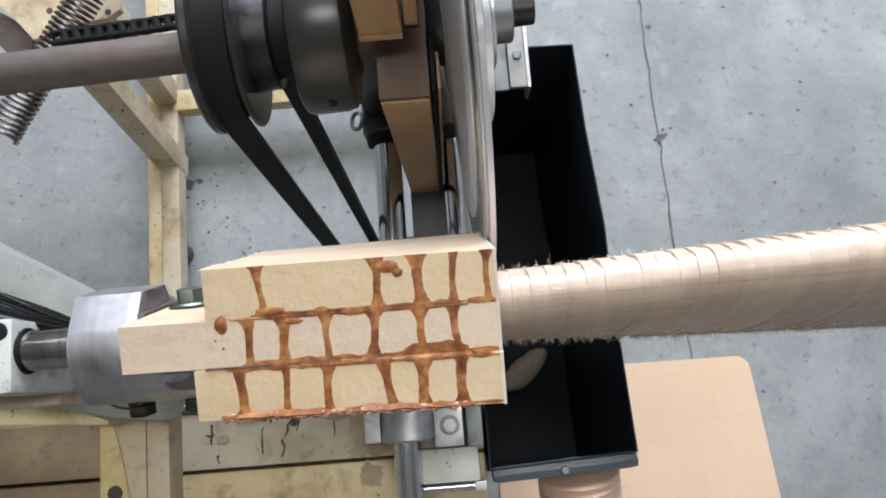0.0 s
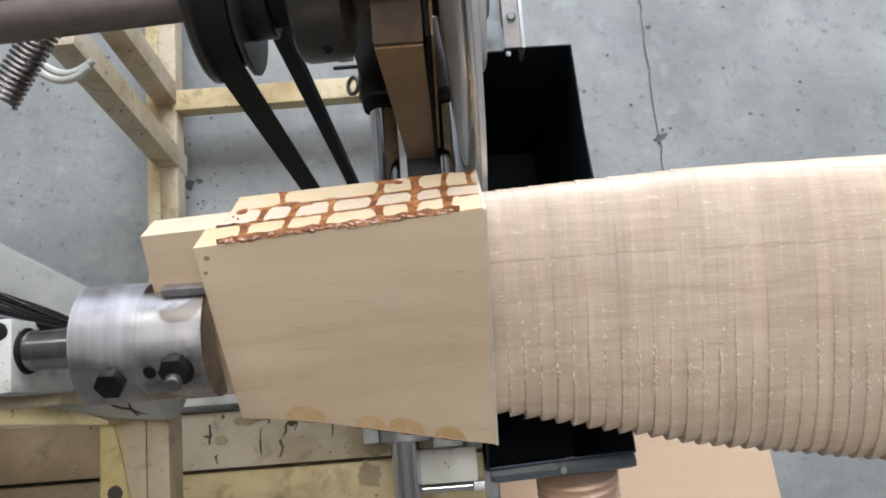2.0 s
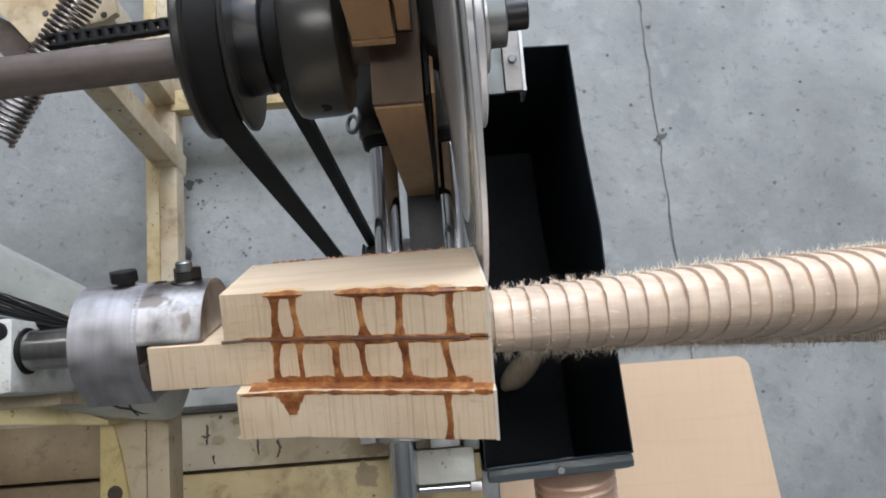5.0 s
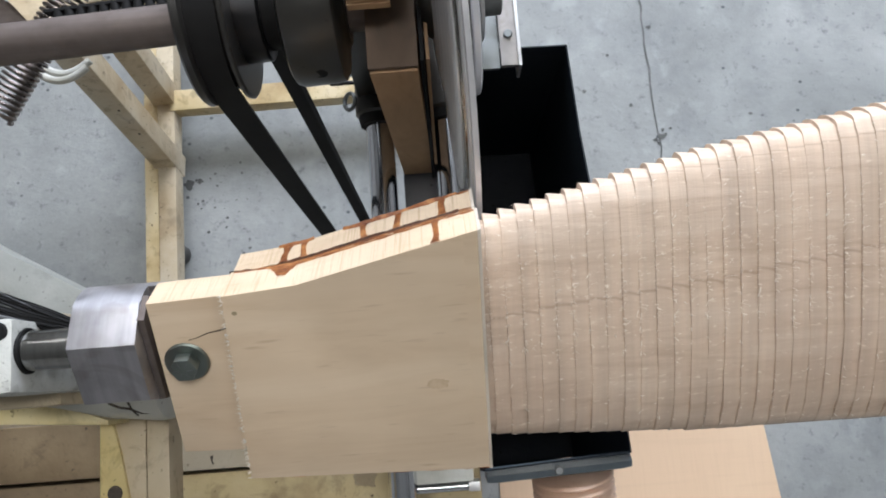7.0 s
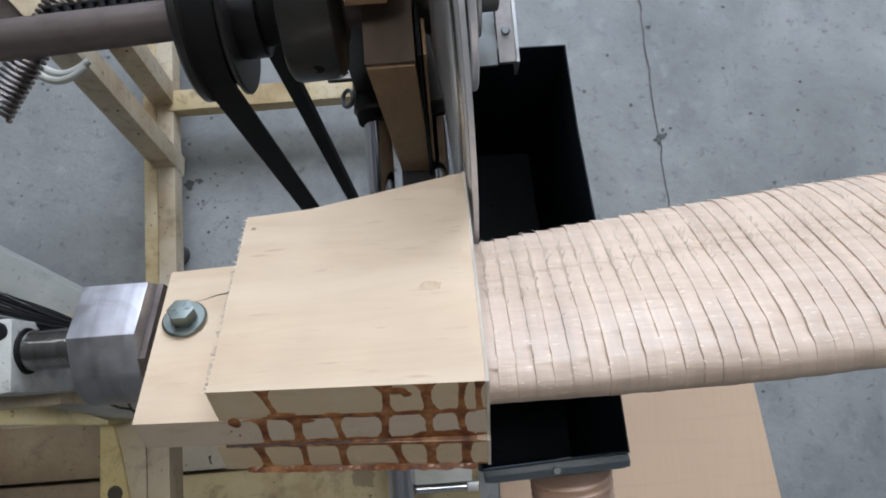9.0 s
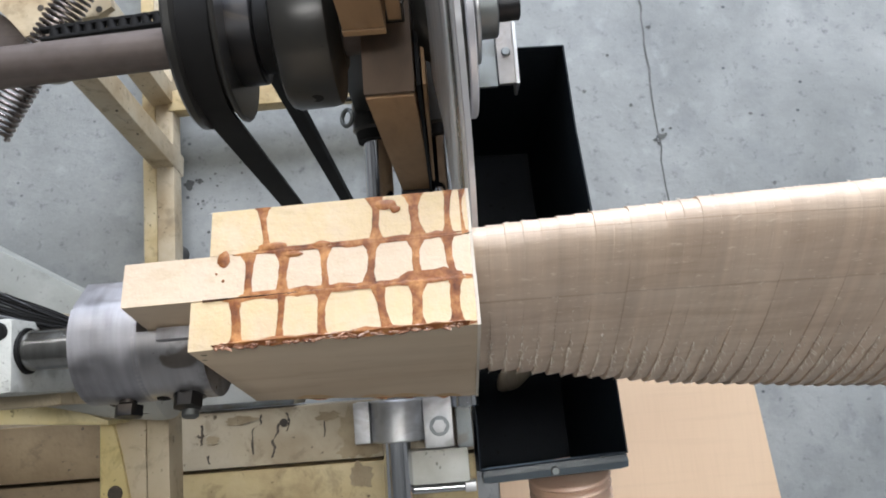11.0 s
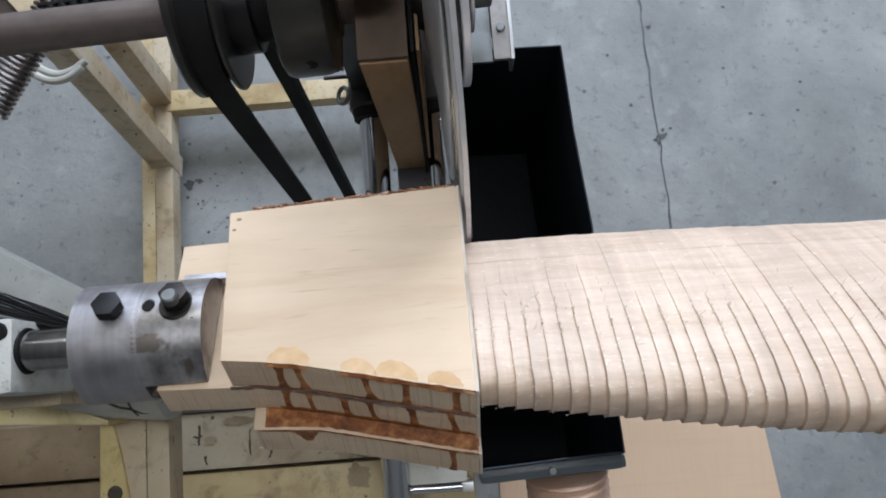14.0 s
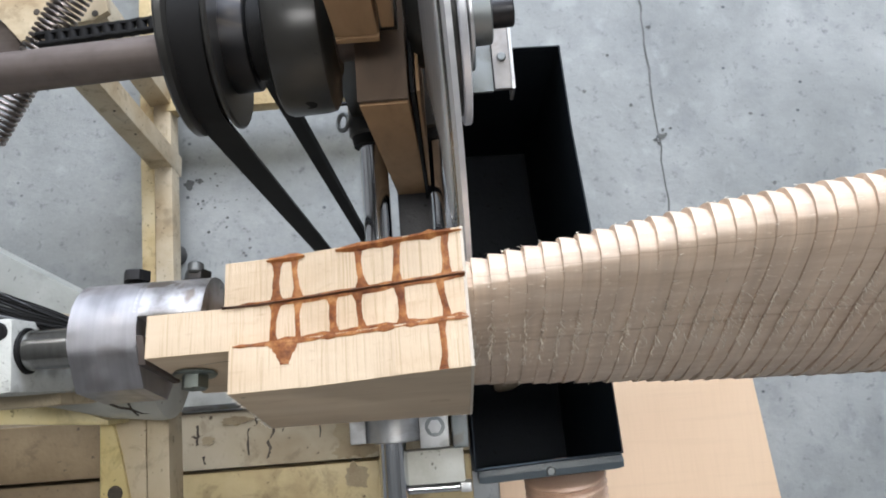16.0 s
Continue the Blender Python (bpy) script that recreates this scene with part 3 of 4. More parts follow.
def cross_slide():
    cs = thing("saw_slide", "cross slide carrying a belt-driven saw spindle over guide rods", "saw carriage")
    # the spindle stands a little askew to the lathe axis
    at = Matrix.Translation((0, SY, SZ)) @ Matrix.Rotation(radians(2.3), 4, "Z")
    part("drive_shaft", swept([(-0.150, SY - 0.0092, SZ), (-0.30, SY - 0.0162, SZ), (-0.75, SY - 0.0372, SZ)], 0.0140, 36), "shaft", cs, "brown oiled steel drive shaft")
    pul = part("pulley", turned([(-0.1525, 0.02), (-0.1525, 0.0590), (-0.1505, 0.0612), (-0.1465, 0.0612), (-0.1450, 0.0585), (-0.1435, 0.0515), (-0.1245, 0.0515), (-0.1230, 0.0585), (-0.1208, 0.0590),
                                 (-0.1196, 0.0575), (-0.1196, 0.03)], at, 72), "iron", cs, "black grooved belt pulley")
    part("hub", turned([(-0.1200, 0.02), (-0.1200, 0.0352), (-0.1040, 0.0352), (-0.1028, 0.034), (-0.1028, 0.02)], at, 56), "black_steel", pul, "polished dark hub")
    part("sleeve", turned([(-0.1028, 0.02), (-0.1028, 0.028), (-0.080, 0.028), (-0.080, 0.02)], at, 48), "rubber", pul)
    hous = part("bearing_housing", turned([(-0.089, 0.02), (-0.089, 0.0500), (-0.0875, 0.0532), (-0.083, 0.0552), (-0.060, 0.0552), (-0.054, 0.0540), (-0.0515, 0.050), (-0.0505, 0.035), (-0.047, 0.03)], at, 64), "iron", cs, "dark cast bearing housing")
    part("grease_hole", capped(0, 0.003, 0.0055, m=Matrix.Translation((-0.0664, SY - 0.0583 + 0.0039, SZ + 0.0072)) @ Matrix.Rotation(radians(82.5), 4, "X") @ ALONG_Z, segs=20), "rubber", hous)
    part("spindle", turned([(-0.09, 0.022), (-0.02, 0.022), (-0.018, 0.028), (-0.004, 0.028), (-0.004, 0.018), (0.022, 0.018)], at), "shaft", cs)
    part("flange", turned([(0.000, 0.02), (0.001, 0.027), (0.009, 0.0325), (0.012, 0.0325), (0.012, 0.02)], at, 56), "iron", cs, "dark saw flange")
    disc_at = at @ Matrix.Translation((-0.0025, 0, 0))
    # disc: one toothed plate, thin rim line, clamping washer and nut
    teeth = []
    for k in range(96):
        a = 2 * math.pi * k / 96
        teeth += [(0.18735, a), (0.1876, a + 0.012), (0.1876, a + 0.034), (0.18735, a + 0.046)]
    out = [(r * math.cos(a), r * math.sin(a)) for r, a in teeth]
    blade = part("saw_blade", prism(out, 0.0225, 0.0255, 0, disc_at @ Matrix(((0, 0, 1, 0), (1, 0, 0, 0), (0, 1, 0, 0), (0, 0, 0, 1)))), "disc", cs, "bright circular saw blade", 25)
    # three rings added to draw the reflected light and dark stripes on the blade
    part("stripe_ring", turned([(0.0205, 0.120), (0.0205, 0.1590), (0.0218, 0.1595), (0.0218, 0.1605), (0.0225, 0.1605), (0.0225, 0.119)], disc_at, 96), "dark_steel", blade, "raised dark ring, added for a reflected blade stripe")
    part("stripe_ring", turned([(0.0190, 0.095), (0.0190, 0.1370), (0.0198, 0.1385), (0.0205, 0.1385), (0.0205, 0.095)], disc_at, 96), "disc", blade, "inner bright ring, added for a reflected blade stripe")
    part("stripe_ring", turned([(0.0216, 0.1640), (0.0216, 0.1740), (0.0225, 0.1750), (0.0225, 0.1640)], disc_at, 96), "disc", blade, "outer bright ring, added for a reflected blade stripe")
    part("blade_collar", turned([(0.0125, 0.02), (0.0125, 0.045), (0.0188, 0.0945), (0.0205, 0.02)], disc_at, 96), "disc", blade, "conical blade collar")
    part("spacer", turned([(0.0232, 0.01), (0.0232, 0.068), (0.0325, 0.068), (0.0325, 0.01)], at, 72), "iron", cs)
    part("clamp_flange", turned([(0.0326, 0.01), (0.0326, 0.0735), (0.0336, 0.0745), (0.0372, 0.0745), (0.0380, 0.0735), (0.0380, 0.01)], at, 96), "disc", cs, "thin bright clamping flange")
    part("spacer", turned([(0.0381, 0.01), (0.0381, 0.036), (0.0415, 0.036), (0.0415, 0.01)], at, 56), "iron", cs)
    part("washer", turned([(0.0416, 0.01), (0.0416, 0.0370), (0.0422, 0.0378), (0.0440, 0.0378), (0.0446, 0.037), (0.0446, 0.01)], at, 64), "alu", cs, "bright washer")
    part("collar", turned([(0.0447, 0.01), (0.0447, 0.0205), (0.0455, 0.0215), (0.0575, 0.0215), (0.0585, 0.0205), (0.0585, 0.01)], at, 48), "zinc", cs)
    part("arbor_nut", capped(0.0586, 0.0745, 0.0112, m=at, segs=28), "black_steel", cs)
    # brown boards that carry the spindle
    bb = box(-0.033, -0.001, 0.176, 0.30, 0.845, 1.171, 0.002)
    for v in bb.verts:
        if v.co.z < 1.0:
            v.co.x += 0.004
            if v.co.y < 0.2:
                v.co.y += 0.018
    up = part("upright_board", bb, "mdf", cs, "upright brown fibreboard block")
    part("cap_plate", box(-0.0335, -0.0005, 0.1775, 0.30, 1.172, 1.176, 0.001), "dark_wood", up, "dark brown cap plate")
    part("backing_strip", box(0.0008, 0.0035, 0.184, 0.30, 0.86, 1.168, 0.0008), "rubber", up)
    part("backing_plate", box(0.0045, 0.007, 0.188, 0.30, 0.90, 1.16, 0.0008), "mdf", up)
    tb = part("top_block", box(-0.0408, -0.0150, 0.206, 0.30, 1.2105, 1.264, 0.0012), "mdf", cs, "brown fibreboard block on the spindle")
    part("edge_strip", box(-0.0412, -0.0146, 0.2052, 0.30, 1.2025, 1.2095, 0.001), "mdf", tb, "lighter lower edge of the block")
    # thin dark box painting the shade between block and edge strip
    part("shadow_gap", box(-0.0404, -0.0156, 0.2075, 0.30, 1.2094, 1.2106, 0), "ink", tb)
    part("top_strip", box(-0.0126, -0.0046, 0.2085, 0.30, 1.2140, 1.258, 0.001), "mdf", cs)
    part("block_carrier", box(-0.045, -0.004, 0.225, 0.30, 1.171, 1.2026, 0.002), "iron", cs)
    part("base_plate", box(-0.030, 0.045, 0.115, 0.345, 0.822, 0.843, 0.003), "slate", cs, "dark grey steel slide plate")
    for x in (-0.049, 0.0196):
        b = part("linear_bearing", capped(0.245, 0.325, 0.0235, 0.003, m=Matrix.Translation((x, 0, 0.888)) @ ALONG_Y, segs=32), "iron", cs)
        part("seal", turned([(0.236, 0.0145), (0.236, 0.019), (0.246, 0.021)], Matrix.Translation((x, 0, 0.888)) @ ALONG_Y), "rubber", b)
        part("bearing_seat", box(x - 0.02, x + 0.02, 0.25, 0.32, 0.843, 0.875, 0.002), "iron", cs)
    part("pillar", box(-0.068, -0.034, 0.262, 0.33, 0.885, 1.12, 0.006), "iron", cs)
    part("eye_bolt", swept([(-0.0766 + 0.0056 * math.cos(k), 0.2600 + 0.0085 * math.sin(k), 0.90 + 0.004 * math.cos(k)) for k in np.linspace(0, 2 * math.pi, 25)[:-1]], 0.0022, 10, None, True), "zinc", cs, "small steel eye bolt")
    part("eye_bolt_spring", swept([(-0.083 + 0.008 * math.cos(k), 0.285 + 0.0016 * k / 2.2, 0.905 + 0.008 * math.sin(k)) for k in np.linspace(0, 40, 180)], 0.0013, 6), "steel", cs)
    part("pin", capped(-0.094, -0.066, 0.0021, m=Matrix.Translation((0, 0.2745, 0.914)), segs=12), "black_steel", cs, "dark locking pin")
    # light angle bracket beyond the blade
    br = part("bracket", box(0.072, 0.0885, 0.2515, 0.36, 0.978, 0.984, 0.001), "dull_alu", cs, "pale aluminium angle bracket")
    part("bracket_flange", box(0.0875, 0.0905, 0.2500, 0.36, 0.955, 0.986, 0.0008), "alu", br)
    part("bracket_plate", box(0.044, 0.0715, 0.2515, 0.36, 0.974, 0.979, 0.001), "zinc", br)
    part("screw", capped(0, 0.003, 0.0042, m=Matrix.Translation((0.080, 0.281, 0.984)) @ ALONG_Z, segs=18), "zinc", br)
    part("bracket_arm", box(0.045, 0.09, 0.36, 0.39, 0.822, 0.985, 0.002), "shaft", cs)
    part("rear_plate", box(-0.06, 0.09, 0.345, 0.395, 0.822, 0.843, 0.002), "iron", cs)
    # return spring beside the shaft
    a, b = Vector((-0.445, 0.279, 0.885)), Vector((-0.3125, 0.47, 0.91))
    d = (b - a).normalized()
    u = d.cross(Vector((0, 0, 1))).normalized()
    w = d.cross(u)
    pts = [a + (b - a) * s + 0.0158 * (u * math.cos(s * 2 * math.pi * 40) + w * math.sin(s * 2 * math.pi * 40)) for s in np.linspace(0, 1, 40 * 18)]
    part("return_spring", swept(pts, 0.0020, 8), "spring", cs, "steel coil return spring")
    # roller chain beside the shaft
    ch = bmesh.new()
    for i in range(24):
        x, y, z = -0.335 + 0.0105 * i, 0.3315 + 0.0007 * i, 0.985
        m = Matrix.Translation((x, y, z)) @ Matrix.Rotation(radians(4 + 7 * math.sin(i * 1.7)), 4, "Z")
        for o in (-0.0048, 0.0048):
            box(-0.0072, 0.0072, o - 0.0016, o + 0.0016, -0.0046, 0.0046, 0.0012, m, ch)
        turned([(-0.0058, 0.0), (-0.0058, 0.0049), (0.0058, 0.0049), (0.0058, 0.0)], m @ Matrix.Translation((0.0052, 0, 0)) @ ALONG_Y, 12, ch)
    part("chain", ch, "rubber", cs, "dark oily roller chain")
    # drilled plate and strut behind the spring
    pl = part("spring_plate", prism([(-0.463, 0.436), (-0.442, 0.413), (-0.4255, 0.392), (-0.414, 0.398), (-0.370, 0.409), (-0.347, 0.411), (-0.331, 0.421), (-0.339, 0.475), (-0.339, 0.60), (-0.489, 0.60), (-0.489, 0.4615)], 0.852, 0.862, 0.001), "cream", cs, "chipped cream plate with drilled holes")
    for x, y in ((-0.4085, 0.4255), (-0.3445, 0.4185)):
        part("plate_hole", capped(0, 0.0006, 0.0036, 0.0001, m=Matrix.Translation((x, y, 0.862)) @ ALONG_Z, segs=18), "ink", pl)
    part("plate_strut", prism([(-0.52, 0.466), (-0.452, 0.424), (-0.4334, 0.399), (-0.436, 0.3875), (-0.4595, 0.384), (-0.52, 0.450)], 0.836, 0.848, 0.001), "shaft", cs, "dark brown strut")
    part("plate_arm", box(-0.339, -0.06, 0.48, 0.52, 0.845, 0.858, 0.002), "cream", cs)
    part("plate_arm", box(-0.06, -0.03, 0.395, 0.52, 0.83, 0.858, 0.002), "iron", cs)
    # belt down to the motor
    belt = bmesh.new()
    shift = -0.0054
    loop = [(shift + 0.0535 * math.cos(k), 0.0535 * math.sin(k)) for k in np.linspace(0, math.pi, 25)] + [(-0.033 - 0.060 * math.cos(k), -1.0 - 0.060 * math.sin(k)) for k in np.linspace(0, math.pi, 25)]
    n = len(loop)
    rings = []
    for i, (y, z) in enumerate(loop):
        ya, za = loop[i - 1]
        yb, zb = loop[(i + 1) % n]
        t = Vector((yb - ya, zb - za)).normalized()
        ny, nz = t.y, -t.x
        rings.append([belt.verts.new((x, SY + y + ny * o, SZ + z + nz * o)) for x, o in ((-0.1440, 0.0035), (-0.1236, 0.0035), (-0.1262, -0.003), (-0.1414, -0.003))])
    for p, q in zip(rings, rings[1:] + rings[:1]):
        for i in range(4):
            belt.faces.new((p[i], p[(i + 1) % 4], q[(i + 1) % 4], q[i]))
    part("drive_belt", belt, "rubber", cs, "black rubber drive belt")
    mo = part("motor", turned([(-0.112, 0.02), (-0.112, 0.06), (-0.102, 0.066), (-0.005, 0.066), (0.005, 0.06), (0.005, 0.02)], Matrix.Translation((0, SY - 0.033, SZ - 1.0))), "iron", cs, "dark electric motor low on the slide")
    part("motor_pulley", turned([(-0.150, 0.02), (-0.150, 0.062), (-0.145, 0.056), (-0.123, 0.056), (-0.118, 0.062), (-0.10, 0.02)], Matrix.Translation((0, SY - 0.033, SZ - 1.0))), "iron", mo)
    part("motor_hanger", box(-0.02, 0.015, SY - 0.02, SY + 0.02, SZ - 0.96, 0.83, 0.002), "iron", cs)
    return cs


# ---- the headstock that carries the chuck ----
def headstock():
    hd = thing("headstock", "cream painted steel headstock frame, scratched and greasy", "machine frame")
    part("bearing_plate", box(-0.30, -0.2392, 0.008, 0.050, 1.12, 1.226, 0.006), "speckled", hd, "speckled white bearing plate")
    part("bearing_bore", turned([(-0.2400, 0.0116), (-0.2400, 0.0131), (-0.2378, 0.0131), (-0.2378, 0.0116)], Matrix.Translation((0, YA, ZA))), "rubber", hd)
    part("plate_hole", capped(0, 0.0025, 0.0055, m=Matrix.Translation((-0.2475, 0.0422, 1.2240)) @ ALONG_Z, segs=22), "rubber", hd)
    body = part("body", turned([(-0.60, 0.018), (-0.42, 0.020), (-0.34, 0.023), (-0.29, 0.033), (-0.25, 0.043), (-0.215, 0.047), (-0.209, 0.046), (-0.206, 0.040)], Matrix.Translation((0, 0.0305, 1.068)), 48), "white", hd, "rounded cream headstock arm")
    for x, y, z, r, lean in ((-0.2630, 0.0245, 1.1065, 0.0062, 8), (-0.2720, 0.0220, 1.1050, 0.0085, 12)):
        part("bore", capped(0, 0.002, r, m=Matrix.Translation((x, y, z)) @ Matrix.Rotation(radians(lean), 4, "X") @ ALONG_Z, segs=20), "ink" if r < 0.007 else "rust", body)
    sc = bmesh.new()
    for pts, w in (([(-0.242, -0.001), (-0.236, -0.0045), (-0.229, -0.006), (-0.222, -0.0095), (-0.214, -0.0100)], 0.0009), ([(-0.228, -0.0015), (-0.2275, -0.007), (-0.226, -0.011)], 0.0008)):
        swept([(x, y, 1.068 + math.sqrt(max(0.0001, 0.0462 ** 2 - (y - 0.0305) ** 2)) - 0.0006 * (1 if x > -0.23 else 2.2)) for x, y in pts], w, 6, sc)
    part("scratch", sc, "ink", body, "dark greasy scratch")
    part("side_plate", prism([(-0.3755, -0.0089), (-0.3377, -0.0105), (-0.2570, -0.0170), (-0.2570, -0.0133), (-0.2872, -0.0020), (-0.3380, 0.0110), (-0.3763, 0.0201)], 1.020, 1.066, 0.0015), "bright_yellow", hd, "scratched yellow side plate")
    part("cross_tube", box(-0.2675, -0.2438, -0.45, -0.012, 1.005, 1.029, 0.0015), "cream", hd, "stained cream cross tube")
    part("cross_tube", box(-0.2425, -0.2250, -0.45, -0.012, 1.000, 1.031, 0.0015), "cream", hd, "stained cream cross tube")
    # tapered sliver gives the cross tubes their slanted yellow border
    part("yellow_sliver", prism([(-0.2790, -0.45), (-0.2690, -0.45), (-0.2540, -0.085), (-0.2625, -0.040), (-0.2690, -0.014), (-0.2785, -0.014)], 1.000, 1.0325, 0.0008), "bright_yellow", hd, "tapered yellow sliver beside the cross tubes")
    part("bolt_hole", capped(0, 0.002, 0.006, m=Matrix.Translation((-0.2668, -0.0700, 1.0318)) @ ALONG_Z, segs=18), "ink", hd)
    part("leg", tube_between((-0.62, -0.02, 0.0), (-0.62, -0.02, 1.03), 0.05, 0.05), "cream", hd)
    part("leg", tube_between((-0.262, -0.42, 0.0), (-0.262, -0.42, 1.0), 0.05, 0.05), "cream", hd)
    part("web", box(-0.30, -0.25, 0.0, 0.06, 1.06, 1.15, 0.004), "cream", hd)
    cb = thing("cable_bundle", "bundle of thin black cables behind the headstock", "cable")
    rng = random.Random(3)
    for i in range(72):
        f = (i % 36) / 35
        low = i >= 36
        a = Vector((-0.2660, 0.0695 - 0.0175 * f, 1.200 - 0.006 * low + 0.002 * math.sin(i * 2.3)))
        b = Vector((-0.2085, 0.0440 - 0.0050 * f, 1.1975 - 0.005 * low + 0.001 * math.sin(i * 1.7)))
        bow = rng.uniform(-0.0030, 0.0010)
        part("strand", swept([a.lerp(b, t) + Vector((0, 0.0006 * math.sin(5 * t + i) + bow * math.sin(math.pi * t), 0)) for t in np.linspace(0, 1, 12)], rng.uniform(0.0004, 0.0009), 5), "rubber" if i % 7 else "grey_strand", cb)
    part("sheath", prism([(-0.2675, 0.0700), (-0.2085, 0.0438), (-0.2085, 0.0400), (-0.2400, 0.0420), (-0.2560, 0.0500), (-0.2675, 0.0535)], 1.184, 1.192, 0.001), "rubber", cb, "black cloth sheath under the strands")
    part("clip", box(-0.226, -0.208, 0.034, 0.046, 1.10, 1.176, 0.002), "rubber", cb)
    return hd


# ---- chuck and blank, which turn ----
def chuck():
    ck = thing("chuck", "worn turned steel split chuck with hexagon bolts", "chuck", 0, YA, ZA)
    part("shaft", capped(-0.30, -0.185, 0.0115, m=None, segs=36), "dark_steel", ck, "bright steel shaft")
    tilt = Matrix.Rotation(radians(5.7), 4, "X")
    to_x = Matrix(((0, 0, 1, 0), (1, 0, 0, 0), (0, 1, 0, 0), (0, 0, 0, 1)))
    ring = [(0.0335 * math.cos(k), 0.0335 * math.sin(k)) for k in np.linspace(radians(-22), radians(202), 49)]
    body = part("body", prism(ring + [(-0.018, -0.0305), (0.018, -0.0305)], -0.2005, -0.164, 0.0016, tilt @ to_x), "steel", ck, "turned body with milled flats")
    # half shell on one side of the clamped tab, flats on the other
    arc = [(0.0335 * math.cos(k), 0.0335 * math.sin(k)) for k in np.linspace(radians(9), radians(171), 33)]
    part("half_shell", prism(arc, -0.167, -0.130, 0.0015, tilt @ to_x), "scuffed_steel", ck, "scuffed half-round clamping jaw")
    part("clamp_strip", box(-0.152, -0.124, 0.0325, 0.037, 0.0052, 0.012, 0.001, tilt), "steel", ck)
    part("flat_jaw", prism([(-0.026, -0.0195), (0.026, -0.0195), (0.033, -0.005), (-0.033, -0.005)], -0.166, -0.1605, 0.001, tilt @ to_x), "shaft", ck, "dark end face of the chuck")
    for x, mat in ((-0.1785, "black_steel"), (-0.1445, "black_steel")):
        b = part("bolt", hexagon(0.0080, 0.0355 if x < -0.16 else 0.0325, 0.0418 if x < -0.16 else 0.0405, Matrix.Translation((x, 0, 0)) @ tilt @ Matrix.Rotation(radians(3 if x < -0.16 else -4), 4, "X")), mat, ck, "hexagon bolt head" if x < -0.16 else "hexagon nut on a stud")
        part("washer", capped(0.0305, 0.0335, 0.0098, m=Matrix.Translation((x, 0, 0)) @ tilt @ ALONG_Z, segs=24) if x > -0.16 else capped(0.0305, 0.0358, 0.0048, m=Matrix.Translation((x, 0, 0)) @ tilt @ ALONG_Z, segs=24), mat, b)
        if x > -0.16:
            part("stud", capped(0.038, 0.0445, 0.0046, m=Matrix.Translation((x, -0.002, 0)) @ tilt @ ALONG_Z, segs=20), "zinc", b)
    part("threaded_hole", capped(0.0325, 0.0338, 0.0042, m=Matrix.Translation((-0.1590, 0, 0)) @ tilt @ ALONG_Z, segs=20), "rubber", body)
    head = part("bolt", hexagon(0.0076, -0.0285, -0.020, Matrix.Translation((-0.1435, 0.002, 0)) @ tilt), "green_zinc", ck, "greenish zinc bolt head on a washer")
    part("washer", capped(-0.0212, -0.0189, 0.0122, m=Matrix.Translation((-0.1435, 0.002, 0)) @ tilt @ ALONG_Z, segs=36), "green_zinc", head, "zinc washer")
    for k in range(6):
        part("grade_mark", box(0.0022, 0.0052, -0.0003, 0.0003, -0.02885, -0.0284, 0, Matrix.Translation((-0.1435, 0.002, 0)) @ tilt @ Matrix.Rotation(k * math.pi / 3, 4, "Z")), "zinc", head)
    return ck


def lerp(pts, x):
    return float(np.interp(x, [p[0] for p in pts], [p[1] for p in pts]))


POS = {"a": [(-0.124, 0.067), (-0.053, 0.0715), (0.03, 0.0765)], "m": [(-0.159, 0.0655), (0.03, 0.073)], "b": [(-0.116, 0.067), (0.03, 0.073)]}
NEG = {"a": [(-0.117, -0.036), (-0.098, -0.038), (-0.072, -0.043), (-0.035, -0.0525), (0.0, -0.0615), (0.03, -0.069)],
       "m": [(-0.158, -0.035), (-0.1, -0.0375), (-0.072, -0.0435), (-0.035, -0.053), (0.03, -0.069)],
       "b": [(-0.110, -0.050), (-0.0735, -0.053), (-0.037, -0.062), (0.0, -0.0715), (0.03, -0.0785)]}
LEVEL = {"a": (0.0050, 0.0298), "m": (-0.0186, 0.0044), "b": (-0.0434, -0.0189)}
TILT = Matrix.Rotation(radians(5.7), 4, "X")
FIXED_END = 0.0098


def ribbon(host, side, rows, proud=0.0003, moving=False, paint_name="glue"):
    """A raised irregular bead of resin, or a dark gap line, on a side; rows of (x, z, half width along x or z, board,
    along).
    """
    rng = random.Random(len(rows) * 7 + int(rows[0][0] * 1e5))
    bm = bmesh.new()
    left, right, mid = [], [], []
    for x, z, h, board, along in rows:
        a = h * rng.uniform(0.88, 1.12)
        b = h * rng.uniform(0.88, 1.12)
        for lst, o, lift in ((left, -a, 0.00015), (mid, 0, proud * rng.uniform(1.0, 1.8)), (right, b, 0.00015)):
            xx, zz = (x + o, z) if along == "z" else (x, z + o)
            edge = (POS if side > 0 else NEG)[board]
            if moving:
                y = lerp(edge, 0.0) + edge_slope(side, board) * xx + side * (lift * 0.3 - 0.00022)
            else:
                y = lerp(edge, xx) + side * lift
            lst.append(bm.verts.new(TILT @ Vector((xx, y, zz))))
    for p, q in ((left, mid), (mid, right)):
        for i in range(len(rows) - 1):
            bm.faces.new((p[i], p[i + 1], q[i + 1], q[i]))
    part("resin_drip" if rows[0][4] == "z" else "resin_or_gap_seam", bm, paint_name, host)


